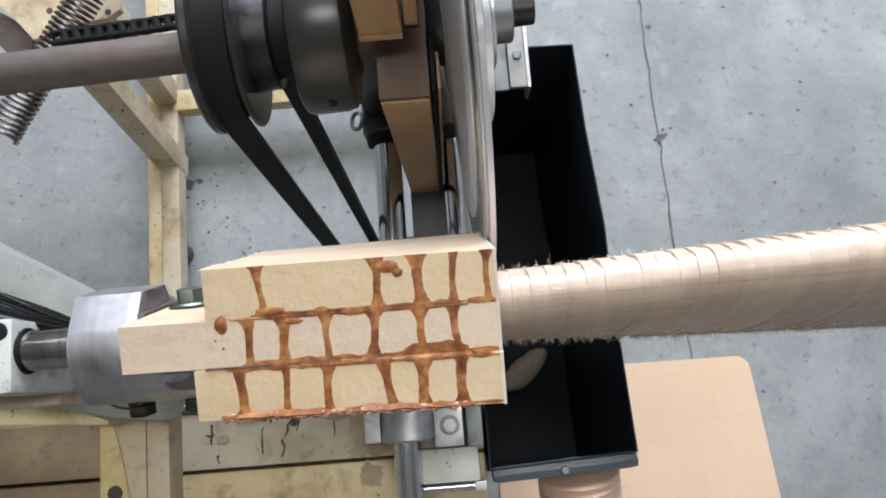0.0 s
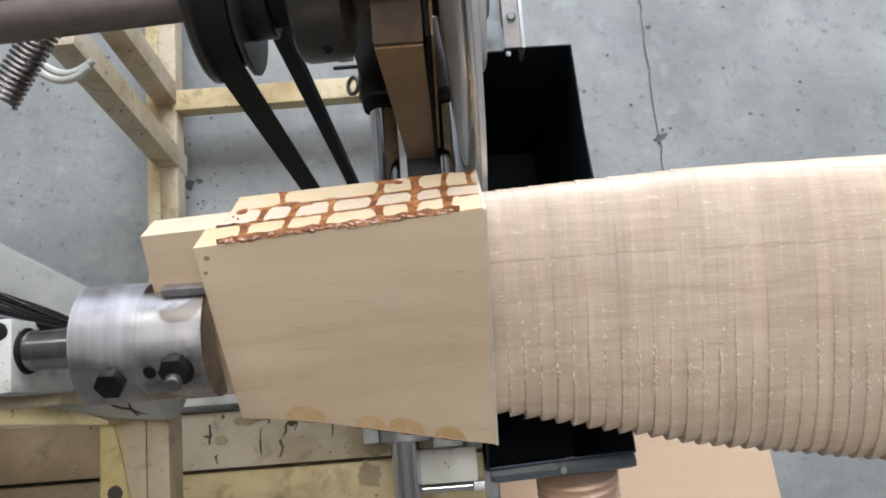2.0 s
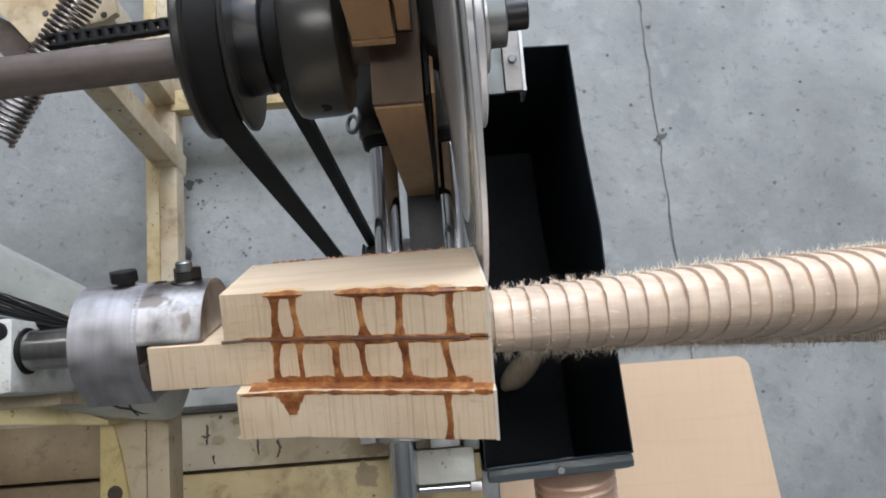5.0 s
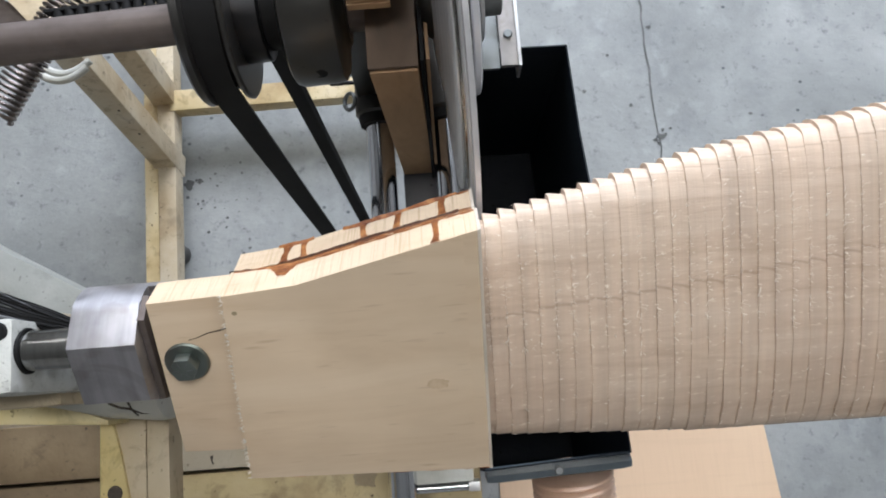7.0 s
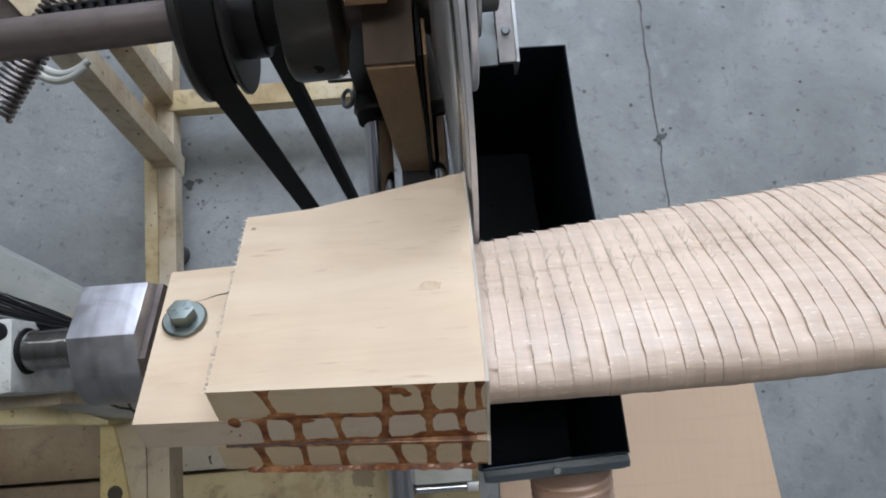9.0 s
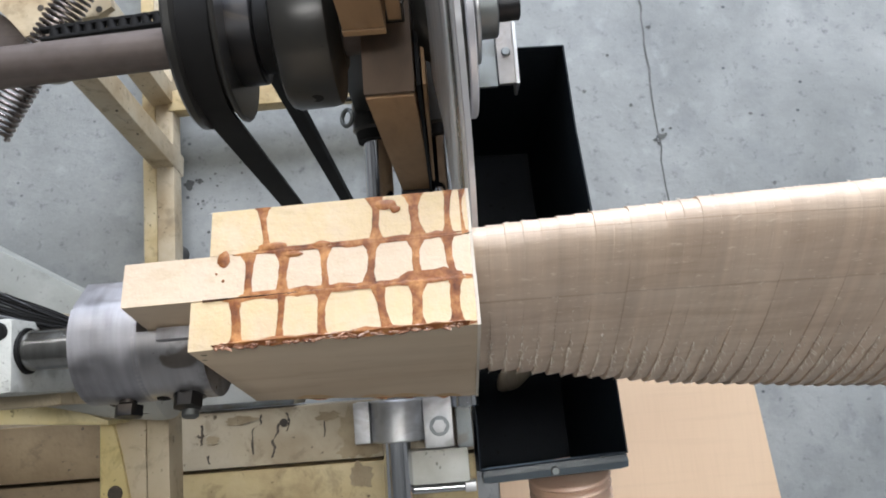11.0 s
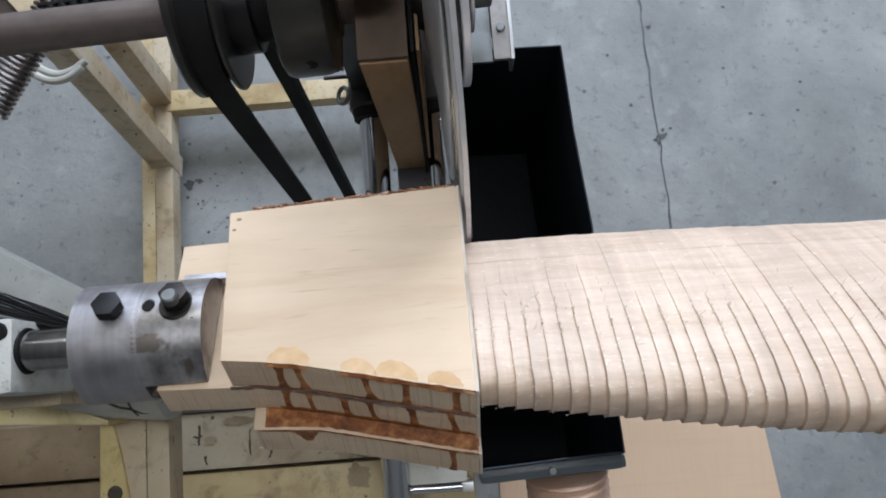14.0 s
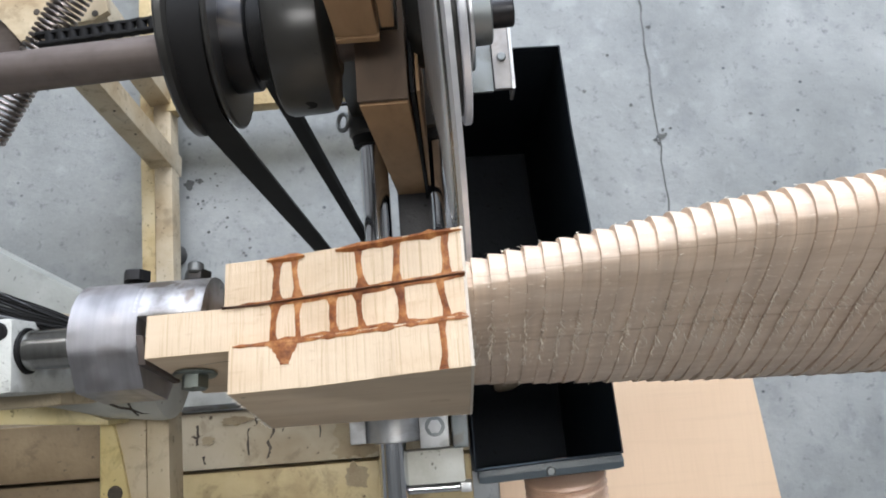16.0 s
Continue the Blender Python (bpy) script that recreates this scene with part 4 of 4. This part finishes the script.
def drip(host, side, x, board, slant=0.0, w=0.0019, top=1.0, taper=None, moving=False):
    z0, z1 = LEVEL[board]
    rows = []
    rng = random.Random(int(abs(x) * 1e5) + ord(board) + 3 * side)
    w, low, high, lean = w * rng.uniform(0.8, 1.3), rng.uniform(0.5, 1.8), rng.uniform(0.3, 1.6), rng.uniform(-0.0014, 0.0014)
    for s in np.linspace(0, top, 13):
        flare = 0.95 + low * (max(0, 0.36 - s) / 0.36) ** 2 + high * (max(0, s - 0.66) / 0.34) ** 2
        if taper:
            flare = 1.0 + 3.2 * (1 - s / top) ** 1.5
        z = z0 + (z1 - z0) * (s if taper != "down" else 1 - s)
        rows.append((x + (slant + lean) * (s - 0.5) + 0.0003 * math.sin(7 * s + x * 400), z, w * flare, board, "z"))
    ribbon(host, side, rows, moving=moving)


def seam(host, side, x0, x1, z, board, w=0.0017, moving=False, proud=0.0003):
    n = max(4, int((x1 - x0) / 0.004))
    rows = [(x0 + (x1 - x0) * i / n, z, w * 0.62 * (1 + 1.1 * noise.noise(Vector((i * 0.7, z * 900, side)))) * (0.3 if i in (0, n) else 1), board, "x") for i in range(n + 1)]
    ribbon(host, side, rows, proud, moving)


def blob(host, side, x, z, board, rx, rz):
    """A flat rounded splash of resin on a side."""
    rng = random.Random(int(abs(x * z) * 1e7))
    bm = bmesh.new()
    edge = (POS if side > 0 else NEG)[board]
    rings = []
    for r, lift in ((1.0, 0.00018), (0.7, 0.0007), (0.0, 0.0009)):
        ring = []
        for k in np.linspace(0, 2 * math.pi, 19)[:-1]:
            q = r * (1 + 0.22 * noise.noise(Vector((2 * math.cos(k), 2 * math.sin(k), x * 300))))
            xx, zz = x + rx * q * math.cos(k), z + rz * q * math.sin(k)
            ring.append(bm.verts.new(TILT @ Vector((xx, lerp(edge, xx) + side * lift, zz))))
            if r == 0:
                break
        rings.append(ring)
    for a, b in zip(rings, rings[1:]):
        for i in range(18):
            bm.faces.new(list(dict.fromkeys((a[i], a[(i + 1) % 18], b[(i + 1) % len(b)], b[i % len(b)]))))
    part("resin_splash", bm, "glue", host)


def crust(host, side, x0, x1, z):
    """Hardened glossy resin flakes along a lower edge."""
    rng = random.Random(17)
    bm = bmesh.new()
    for i in range(150):
        x = rng.uniform(x0, x1 - 0.003)
        y = lerp((POS if side > 0 else NEG)["a"], x) + side * rng.uniform(0.0, 0.0016)
        m = TILT @ Matrix.Translation((x, y, z + rng.uniform(-0.0012, 0.0012))) @ Matrix.Rotation(rng.uniform(-0.5, 0.5), 4, "Y") @ Matrix.Rotation(rng.uniform(-0.4, 0.4), 4, "Z")
        bmesh.ops.create_icosphere(bm, subdivisions=1, radius=1, matrix=m @ Matrix.Diagonal((rng.uniform(0.0010, 0.0036), rng.uniform(0.0005, 0.0011), rng.uniform(0.0005, 0.0012), 1)))
    part("resin_crust", bm, "crust", host, "glossy hardened resin crust", 60)


def board_bm(key, x0, x1):
    pos, neg = POS[key], NEG[key]
    xs = [pos[0][0]] + [x for x, _ in pos if pos[0][0] < x < x1] + [x1]
    xn = [neg[0][0]] + [x for x, _ in neg if neg[0][0] < x < x1] + [x1]
    out = [(x, lerp(neg, x)) for x in xn] + [(x, lerp(pos, x)) for x in xs[::-1]]
    bm = prism(out, *LEVEL[key], 0.0, TILT)
    es = [e for e in bm.edges if max(v.co.x for v in e.verts) < x1 - 0.001]
    bmesh.ops.bevel(bm, geom=es, offset=0.0006, segments=2, affect="EDGES", profile=0.7)
    return bm


def edge_slope(side, key):
    """How fast a board's side runs outwards along x near the cut."""
    pts = (POS if side > 0 else NEG)[key]
    return (lerp(pts, 0.03) - lerp(pts, 0.0)) / 0.03


def end_bm(side, key):
    """Half of the board's end at the saw, a hair smaller than the board."""
    pts, hair = (POS if side > 0 else NEG)[key], 0.00026 if side < 0 else 0.00034
    k = edge_slope(side, key)
    y0 = lerp(pts, 0.0) - side * hair
    outer = [(-0.012, y0 - 0.012 * k), (0.0243, y0 + 0.0243 * k)]
    inner = [(0.0243, -0.012 if side > 0 else 0.006), (-0.012, -0.012 if side > 0 else 0.006)]
    z0, z1 = LEVEL[key]
    return prism(outer + inner, z0 + hair, z1 - hair, 0.0, TILT)


def section(x):
    k = np.interp(x, (-0.05, 0.034, 0.14, 0.242, 0.42), range(5))
    rows = ((0.012, -0.0047, 0.0555, 0.0155, -6.4, 2.5), (0.0037, -0.0041, 0.0663, 0.0178, -8.8, 2.5), (-0.0066, -0.0033, 0.0805, 0.0208, -12.0, 2.4), (-0.0159, -0.0032, 0.0885, 0.0242, -13.6, 2.2), (-0.026, -0.003, 0.096, 0.028, -15.0, 2.2))
    i = min(3, int(k))
    f = k - i
    return [a + (b - a) * f for a, b in zip(rows[i], rows[i + 1])]


PITCH = 0.00893


def outline(x, k, inset):
    cy, cz, a, b, phi, n = section(x)
    c, s = math.cos(k), math.sin(k)
    # one long edge is squarer than the other three
    e = 2 / (n + 1.3 * min(1, max(0, -c * 3)) * min(1, max(0, -s * 3)))
    u = (a - inset) * math.copysign(abs(c) ** e, c)
    v = (b - inset) * math.copysign(abs(s) ** e, s)
    p = radians(phi)
    return Vector((0, cy + u * math.cos(p) - v * math.sin(p), cz + u * math.sin(p) + v * math.cos(p)))


def carved_blade(parent):
    rng = random.Random(8)
    bm = bmesh.new()
    segs, rings = 150, []
    x = -0.040
    fib = bmesh.new()
    while x < 0.40:
        jit = rng.uniform(-0.0002, 0.0002)
        deep = rng.uniform(0.75, 1.12)
        wob, cut, lag = [], [], []
        for i in range(segs):
            k = 2 * math.pi * i / segs
            c, sn = math.cos(k), math.sin(k)
            wob.append(jit + 0.0003 * noise.noise(Vector((c * 3.0, sn * 3.0, x * 190))))
            # the cut fades on the smooth part of one broad face and breaks off here and there on the others
            smooth = min(1, max(0, (c + 0.3) / 0.3)) * min(1, max(0, (sn + (0.55 if c > 0.3 else 0.0)) / 0.25))
            if c < -0.15 and sn < 0.05:
                smooth = max(smooth, 0.85 * min(1, (-0.15 - c) / 0.3) * min(1, (0.05 - sn) / 0.12))
            broken = min(1, max(0.0, 0.62 + 2.4 * noise.noise(Vector((c * 7.0, sn * 2.0, x * 70)))))
            if c < -0.2 and sn > 0:
                broken = max(broken, 0.8)
            rim = min(1.0, max(0.0, (abs(c) - 0.45) / 0.4))
            cut.append(deep * (1 - 0.93 * smooth) * (broken if abs(sn) > 0.3 else 1.0) * (0.00095 + 0.00085 * rim) * (0.82 + 0.18 * rim if sn < 0 else 1.0))
            lag.append(0.0005 * noise.noise(Vector((c * 5.0, sn * 5.0, x * 33 + 7))))
        for off, ins in ((0.0, 0.06), (0.04, 0.0), (0.3, 0.14), (0.6, 0.42), (0.86, 0.82), (0.965, 1.0), (0.99, 1.0)):
            ring = []
            for i in range(segs):
                k = 2 * math.pi * i / segs
                p = outline(x, k, ins * cut[i] + wob[i])
                p.x = x + off * PITCH + lag[i]
                ring.append(bm.verts.new(p))
            rings.append(ring)
        # torn fibres that stand up along each cut
        for n in range(84):
            pick = rng.random()
            k = rng.gauss(1.88, 0.16) if pick < 0.36 else rng.gauss(4.60, 0.13) if pick < 0.88 else rng.uniform(0.2, 6.2)
            p = outline(x, k, 0.0002)
            o = (outline(x, k, -0.01) - outline(x, k, 0.0)).normalized()
            p.x = x + rng.gauss(0.0, 0.0004) + (rng.uniform(0, PITCH) if rng.random() < 0.12 else 0)
            ln = rng.uniform(0.0012, 0.0040) * (1.9 if rng.random() < 0.3 else 1) * (0.75 if pick < 0.36 else 1.0) if pick < 0.88 else rng.uniform(0.0003, 0.0012)
            mid = p + o * ln * 0.6 + Vector((rng.uniform(-0.5, 0.5) * ln, 0, 0))
            q = p + o * ln + Vector((rng.uniform(-0.4, 0.4), rng.uniform(-0.25, 0.25), rng.uniform(-0.25, 0.25))) * ln
            wd = Vector((rng.uniform(0.00010, 0.00022), 0, 0))
            dp = o.cross(Vector((1, 0, 0))) * 0.00013
            base = [fib.verts.new(p + v) for v in (wd, -wd, dp)]
            ring = [fib.verts.new(mid + v * 0.8) for v in (wd, -wd, dp)]
            tip = fib.verts.new(q)
            for i in range(3):
                j = (i + 1) % 3
                fib.faces.new((base[i], base[j], ring[j], ring[i]))
                fib.faces.new((ring[i], ring[j], tip))
        # loose splinters lying on the broad faces
        for n in range(9):
            k = rng.uniform(3.4, 6.1) if rng.random() < 0.65 else rng.uniform(1.7, 2.9)
            p, q = outline(x, k, -0.0001), outline(x, k + rng.uniform(-0.05, 0.05), -0.0006)
            p.x = x + rng.uniform(-0.0012, 0.0012)
            q.x = p.x + rng.choice((-1, 1)) * rng.uniform(0.0006, 0.0024)
            up = (outline(x, k, -0.01) - outline(x, k, 0.0)).normalized()
            side = (q - p).cross(up).normalized() * rng.uniform(0.00012, 0.0004)
            vs = [fib.verts.new(v) for v in (p + side, p - side, q, (p + q) / 2 + up * 0.0004)]
            for t in ((0, 1, 3), (1, 2, 3), (2, 0, 3), (0, 2, 1)):
                fib.faces.new([vs[i] for i in t])
        x += PITCH
    for a, b in zip(rings, rings[1:]):
        for i in range(segs):
            bm.faces.new((a[i], a[(i + 1) % segs], b[(i + 1) % segs], b[i]))
    bm.faces.new(rings[0])
    bm.faces.new(rings[-1])
    bl = part("carved_blade", bm, "carved", parent, "carved wooden blade with stepped saw grooves", 28)
    fo = part("torn_fibre", fib, "fibre", bl, "pale torn wood fibres on the edges", 0)
    fo["kind"] = "stuff"


SIDE1 = {"b": [-0.0885, -0.0325, -0.0128, 0.0035], "m": [-0.0958, -0.0788, -0.0583, -0.0355, -0.0132, 0.0030], "a": [-0.1012, -0.0795, -0.0595, -0.0305, -0.0138, 0.0042]}
SIDE2 = {"a": [-0.0885, -0.078, -0.0435, -0.024, 0.001], "m": [-0.090, -0.077, -0.058, -0.044, -0.0225, -0.0015], "b": [-0.003]}


def blank():
    bk = thing("laminated_blank", "laminated pale wooden blade blank with brown glue drips, half carved", "wood workpiece", 0, YA, ZA)
    boards = {}
    for key in "amb":
        boards[key] = part("board", board_bm(key, -0.2, FIXED_END), "mid_board" if key == "m" else "board", bk, "pale sawn board with brown resin on its sides")
    ends = {(side, key): part("board_end", end_bm(side, key), "mid_board" if key == "m" else "board", bk) for side in (1, -1) for key in "amb"}
    for side, drips in ((1, SIDE1), (-1, SIDE2)):
        for key in "amb":
            host = boards[key]
            for x in drips[key]:
                if x < FIXED_END - 0.004:
                    drip(host, side, x, key, w=0.0019 if side > 0 else 0.0016, slant=0.006 if (key == "a" and side > 0 and abs(x + 0.0305) < 1e-4) else 0.0015 * math.sin(x * 900))
            if side > 0:
                if key == "m":
                    seam(host, side, -0.104, FIXED_END, -0.0183, "m", 0.0016)
                    seam(host, side, -0.100, FIXED_END, 0.0036, "m", 0.0023)
                    seam(host, side, -0.022, 0.0085, 0.0022, "m", 0.0052)
                    blob(host, side, -0.1085, -0.0165, "m", 0.0034, 0.0044)
                    blob(host, side, -0.1085, -0.0050, "m", 0.0008, 0.0008)
                    blob(host, side, -0.1120, -0.0090, "m", 0.0006, 0.0006)
                    blob(host, side, -0.0740, -0.0160, "m", 0.0052, 0.0016)
                if key == "b":
                    seam(host, side, -0.094, FIXED_END, -0.0198, "b", 0.0016)
                    blob(host, side, -0.0275, -0.0385, "b", 0.0060, 0.0030)
                    blob(host, side, -0.0225, -0.0355, "b", 0.0026, 0.0022)
                    blob(host, side, -0.0845, -0.0212, "b", 0.0075, 0.0024)
                    blob(host, side, -0.0600, -0.0200, "b", 0.0048, 0.0020)
                if key == "a":
                    seam(host, side, -0.108, FIXED_END, 0.0058, "a", 0.0018)
                    seam(host, side, -0.112, FIXED_END, 0.0283, "a", 0.0026, False, 0.0022)
                    crust(host, side, -0.110, FIXED_END, 0.0290)
            else:
                if key == "m":
                    seam(host, side, -0.096, FIXED_END, -0.0165, "m", 0.0028)
                    seam(host, side, -0.092, FIXED_END, 0.0036, "m", 0.0018)
                if key == "a":
                    seam(host, side, -0.108, FIXED_END, 0.0058, "a", 0.0012)
                    seam(host, side, -0.094, -0.073, 0.0283, "a", 0.0026, False, 0.0010)
                    seam(host, side, -0.056, FIXED_END, 0.0281, "a", 0.0032, False, 0.0012)
                if key == "b":
                    seam(host, side, -0.108, FIXED_END, -0.0200, "b", 0.0016)
                    drip(host, side, -0.082, "b", 0, 0.0018, 0.5, "down")
    # dark ribbon painted along the joint for the shade in the gap
    for side in (1, -1):
        rows = [(x, 0.0048, 0.0008 + 0.0005 * noise.noise(Vector((x * 120, side, 2))), "m", "x") for x in np.linspace(-0.118, FIXED_END, 40)]
        ribbon(boards["m"], side, rows, 0.0011, paint_name="gap_dark")
    # pale rim right at the saw cut; its whiteness paints the lit cut face
    for (side, key), e in ends.items():
        pts, k = (POS if side > 0 else NEG)[key], edge_slope(side, key)
        y0 = lerp(pts, 0.0) + side * 0.0001
        z0, z1 = LEVEL[key]
        a, b = 0.0230, 0.0246
        inner = -0.012 if side > 0 else 0.006
        part("pale_cut_rim", prism([(a, y0 + a * k), (b, y0 + b * k), (b, inner), (a, inner)], z0 - 0.0001, z1 + 0.0001, 0.0, TILT), "fibre", e)
    # resin that moves back with the edge being cut
    for side in (1, -1):
        for key in "amb":
            host = ends[side, key]
            z0, z1 = LEVEL[key]
            z = {"a": z0 + 0.0008, "m": z1 - 0.0006, "b": z1 - 0.0008}[key]
            seam(host, side, 0.005, 0.0238, z, key, 0.0017, True)
            if key == "a":
                seam(host, side, 0.005, 0.0238, z1 - 0.0015, key, 0.0016, True)
            if side > 0 and key == "b":
                drip(host, side, 0.0195 if key != "m" else 0.0165, key, 0.001, 0.0016, moving=True)
    # resin in the ledge between the middle and the outer board
    bm = bmesh.new()
    rows = []
    for i in range(45):
        x = -0.112 + (FIXED_END + 0.112) * i / 44
        y0, y1 = lerp(POS["m"], x) - 0.0004, lerp(POS["a"], x) - 0.0004 - 0.0006 * abs(noise.noise(Vector((i * 0.5, 7, 1))))
        rows.append([bm.verts.new(TILT @ Vector((x, y0 + (y1 - y0) * k, 0.0049 - h))) for k, h in ((0, 0.0004), (0.4, 0.0009), (0.8, 0.0005), (1.0, 0.0))])
    for p, q in zip(rows, rows[1:]):
        for k in range(3):
            bm.faces.new((p[k], p[k + 1], q[k + 1], q[k]))
    part("resin_pool", bm, "glue", boards["a"])
    # resin that ran over the ledge of the lowest board
    for host, x0, x1, z in ((boards["b"], -0.104, FIXED_END, -0.01855), (ends[-1, "b"], 0.004, 0.0236, -0.01895)):
        bm = bmesh.new()
        rows = []
        n = int((x1 - x0) / 0.0035)
        for i in range(n + 1):
            x = x0 + (x1 - x0) * i / n
            y0, y1 = lerp(NEG["m"], x) + 0.0004, lerp(NEG["b"], x) + 0.0012 + 0.0022 * abs(noise.noise(Vector((i * 0.45, 3, 1))))
            rows.append([bm.verts.new(TILT @ Vector((x, y0 + (y1 - y0) * k, z + h))) for k, h in ((0, 0.0), (0.12, 0.0012), (0.5, 0.0003 + 0.0003 * noise.noise(Vector((i * 0.6, 0, 5)))), (1.0, -0.0002))])
        for p, q in zip(rows, rows[1:]):
            for k in range(3):
                bm.faces.new((p[k], p[k + 1], q[k + 1], q[k]))
        part("resin_pool", bm, "glue", host)
    # soaked stains at one edge of the broad face
    bm = bmesh.new()
    rng = random.Random(2)
    for cx, r in ((-0.082, 0.0105), (-0.047, 0.0085), (-0.028, 0.0105), (-0.004, 0.0085)):
        vs = [TILT @ Vector((cx + r * 1.05 * math.cos(k) * rng.uniform(0.93, 1.05), lerp(NEG["a"], cx + r * math.cos(k)) + 0.0009 + r * 0.95 * max(0, math.sin(k)) * rng.uniform(0.9, 1.05), 0.02995)) for k in np.linspace(0, math.pi, 19)]
        bm.faces.new([bm.verts.new(v) for v in vs])
    part("soaked_resin", bm, "stain", boards["a"], "orange soaked resin stains", 0)
    for cx, cy, r, z, key in ((-0.118, 0.061, 0.0016, 0.02998, "a"), (-0.120, 0.053, 0.0013, 0.02998, "a"), (-0.105, -0.040, 0.0014, -0.04358, "b")):
        bm = bmesh.new()
        bm.faces.new([bm.verts.new(TILT @ Vector((cx + r * math.cos(k), cy + r * 0.8 * math.sin(k), z))) for k in np.linspace(0, 2 * math.pi, 13)[:-1]])
        part("nail_hole", bm, "rust", boards[key], "", 0)
    bm = bmesh.new()
    bm.faces.new([bm.verts.new(TILT @ Vector((-0.008 + 0.0065 * math.cos(k) * rng.uniform(0.8, 1.1), 0.012 + 0.0035 * math.sin(k) * rng.uniform(0.8, 1.1), -0.04356))) for k in np.linspace(0, 2 * math.pi, 25)[:-1]])
    part("knot", bm, "knot", boards["b"], "small brown knot", 0)
    bm = bmesh.new()
    top = [(-0.1405, -0.0108), (-0.135, -0.0123), (-0.129, -0.0148), (-0.124, -0.0156), (-0.119, -0.0172)]
    lo = [bm.verts.new(TILT @ Vector((x, y - 0.0001, -0.01872))) for x, y in top]
    hi = [bm.verts.new(TILT @ Vector((x, y + 0.0002 + 0.0008 * i / 4, -0.01872))) for i, (x, y) in enumerate(top)]
    for i in range(4):
        bm.faces.new((lo[i], lo[i + 1], hi[i + 1], hi[i]))
    part("crack", bm, "ink", boards["m"], "dark split in the wood", 0)
    bm = bmesh.new()
    for i in range(150):
        s = rng.random()
        p = TILT @ Vector((-0.110 - 0.006 * s + 0.0003, -0.05 + 0.117 * s, -0.0436 + rng.uniform(0, 0.003)))
        q = p + Vector((-rng.uniform(0.0005, 0.003), rng.uniform(-0.0015, 0.0015), rng.uniform(-0.0012, 0.0004)))
        w = Vector((0, 0.0004, 0))
        vs = [bm.verts.new(v) for v in (p + w, p - w, q, p + Vector((0.0008, 0, -0.0004)))]
        for t in ((0, 1, 2), (1, 3, 2), (3, 0, 2), (0, 3, 1)):
            bm.faces.new([vs[k] for k in t])
    tagged(part("frayed_edge", bm, "fibre", boards["b"], "frayed saw-torn edge", 0), kind="stuff")
    carved_blade(bk)
    return bk, ends


# ---- the motion ----
SWING = [(0.0, 185), (0.35, 195), (0.5, 193), (1.0, 162), (1.5, 123), (2.0, 92), (2.5, 74), (2.75, 72), (3.0, 75), (3.5, 96), (4.0, 130), (4.4, 160), (4.9, 189), (5.3, 197), (5.8, 188), (6.5, 156),
         (7.0, 133), (7.5, 112), (8.0, 103), (8.5, 107), (9.0, 125), (9.6, 156), (10.1, 182), (10.5, 195), (10.75, 192), (11.3, 147), (11.5, 130), (12.0, 95), (12.5, 73), (12.8, 70), (13.0, 71), (13.5, 86), (14.0, 116),
         (14.5, 155), (15.0, 188), (15.4, 197), (15.7, 195), (16.0, 186)]


def motions():
    creep = [(t, pose(-CREEP * t, 0, 0)) for t in (0.0, 4.0, 8.0, 12.0, 16.0)]
    for ob in moved:
        walk(ob, creep)
    walk(slide, [(t, pose(-CREEP * t, (185 - s) * 0.000405, 0)) for t, s in SWING])
    turn = [(t, pose(0, YA, ZA, -TURN * (t - T0))) for t in np.arange(0.0, 16.01, 0.5)]
    walk(blank_thing, turn)
    walk(chuck_thing, turn)
    # the ends are eaten away: they draw back under the boards as the saw creeps on
    for (side, key), e in edges.items():
        k = edge_slope(side, key) * CREEP
        walk(e, [(t, Matrix.Translation((-CREEP * t, -k * t * math.cos(radians(5.7)), -k * t * math.sin(radians(5.7))))) for t in (0.0, 4.0, 8.0, 12.0, 16.0)])


room()
cardboard()
frame_thing = carriage()
moved = [frame_thing, *dust_box()]
slide = cross_slide()
headstock()
chuck_thing = chuck()
blank_thing, edges = blank()
motions()
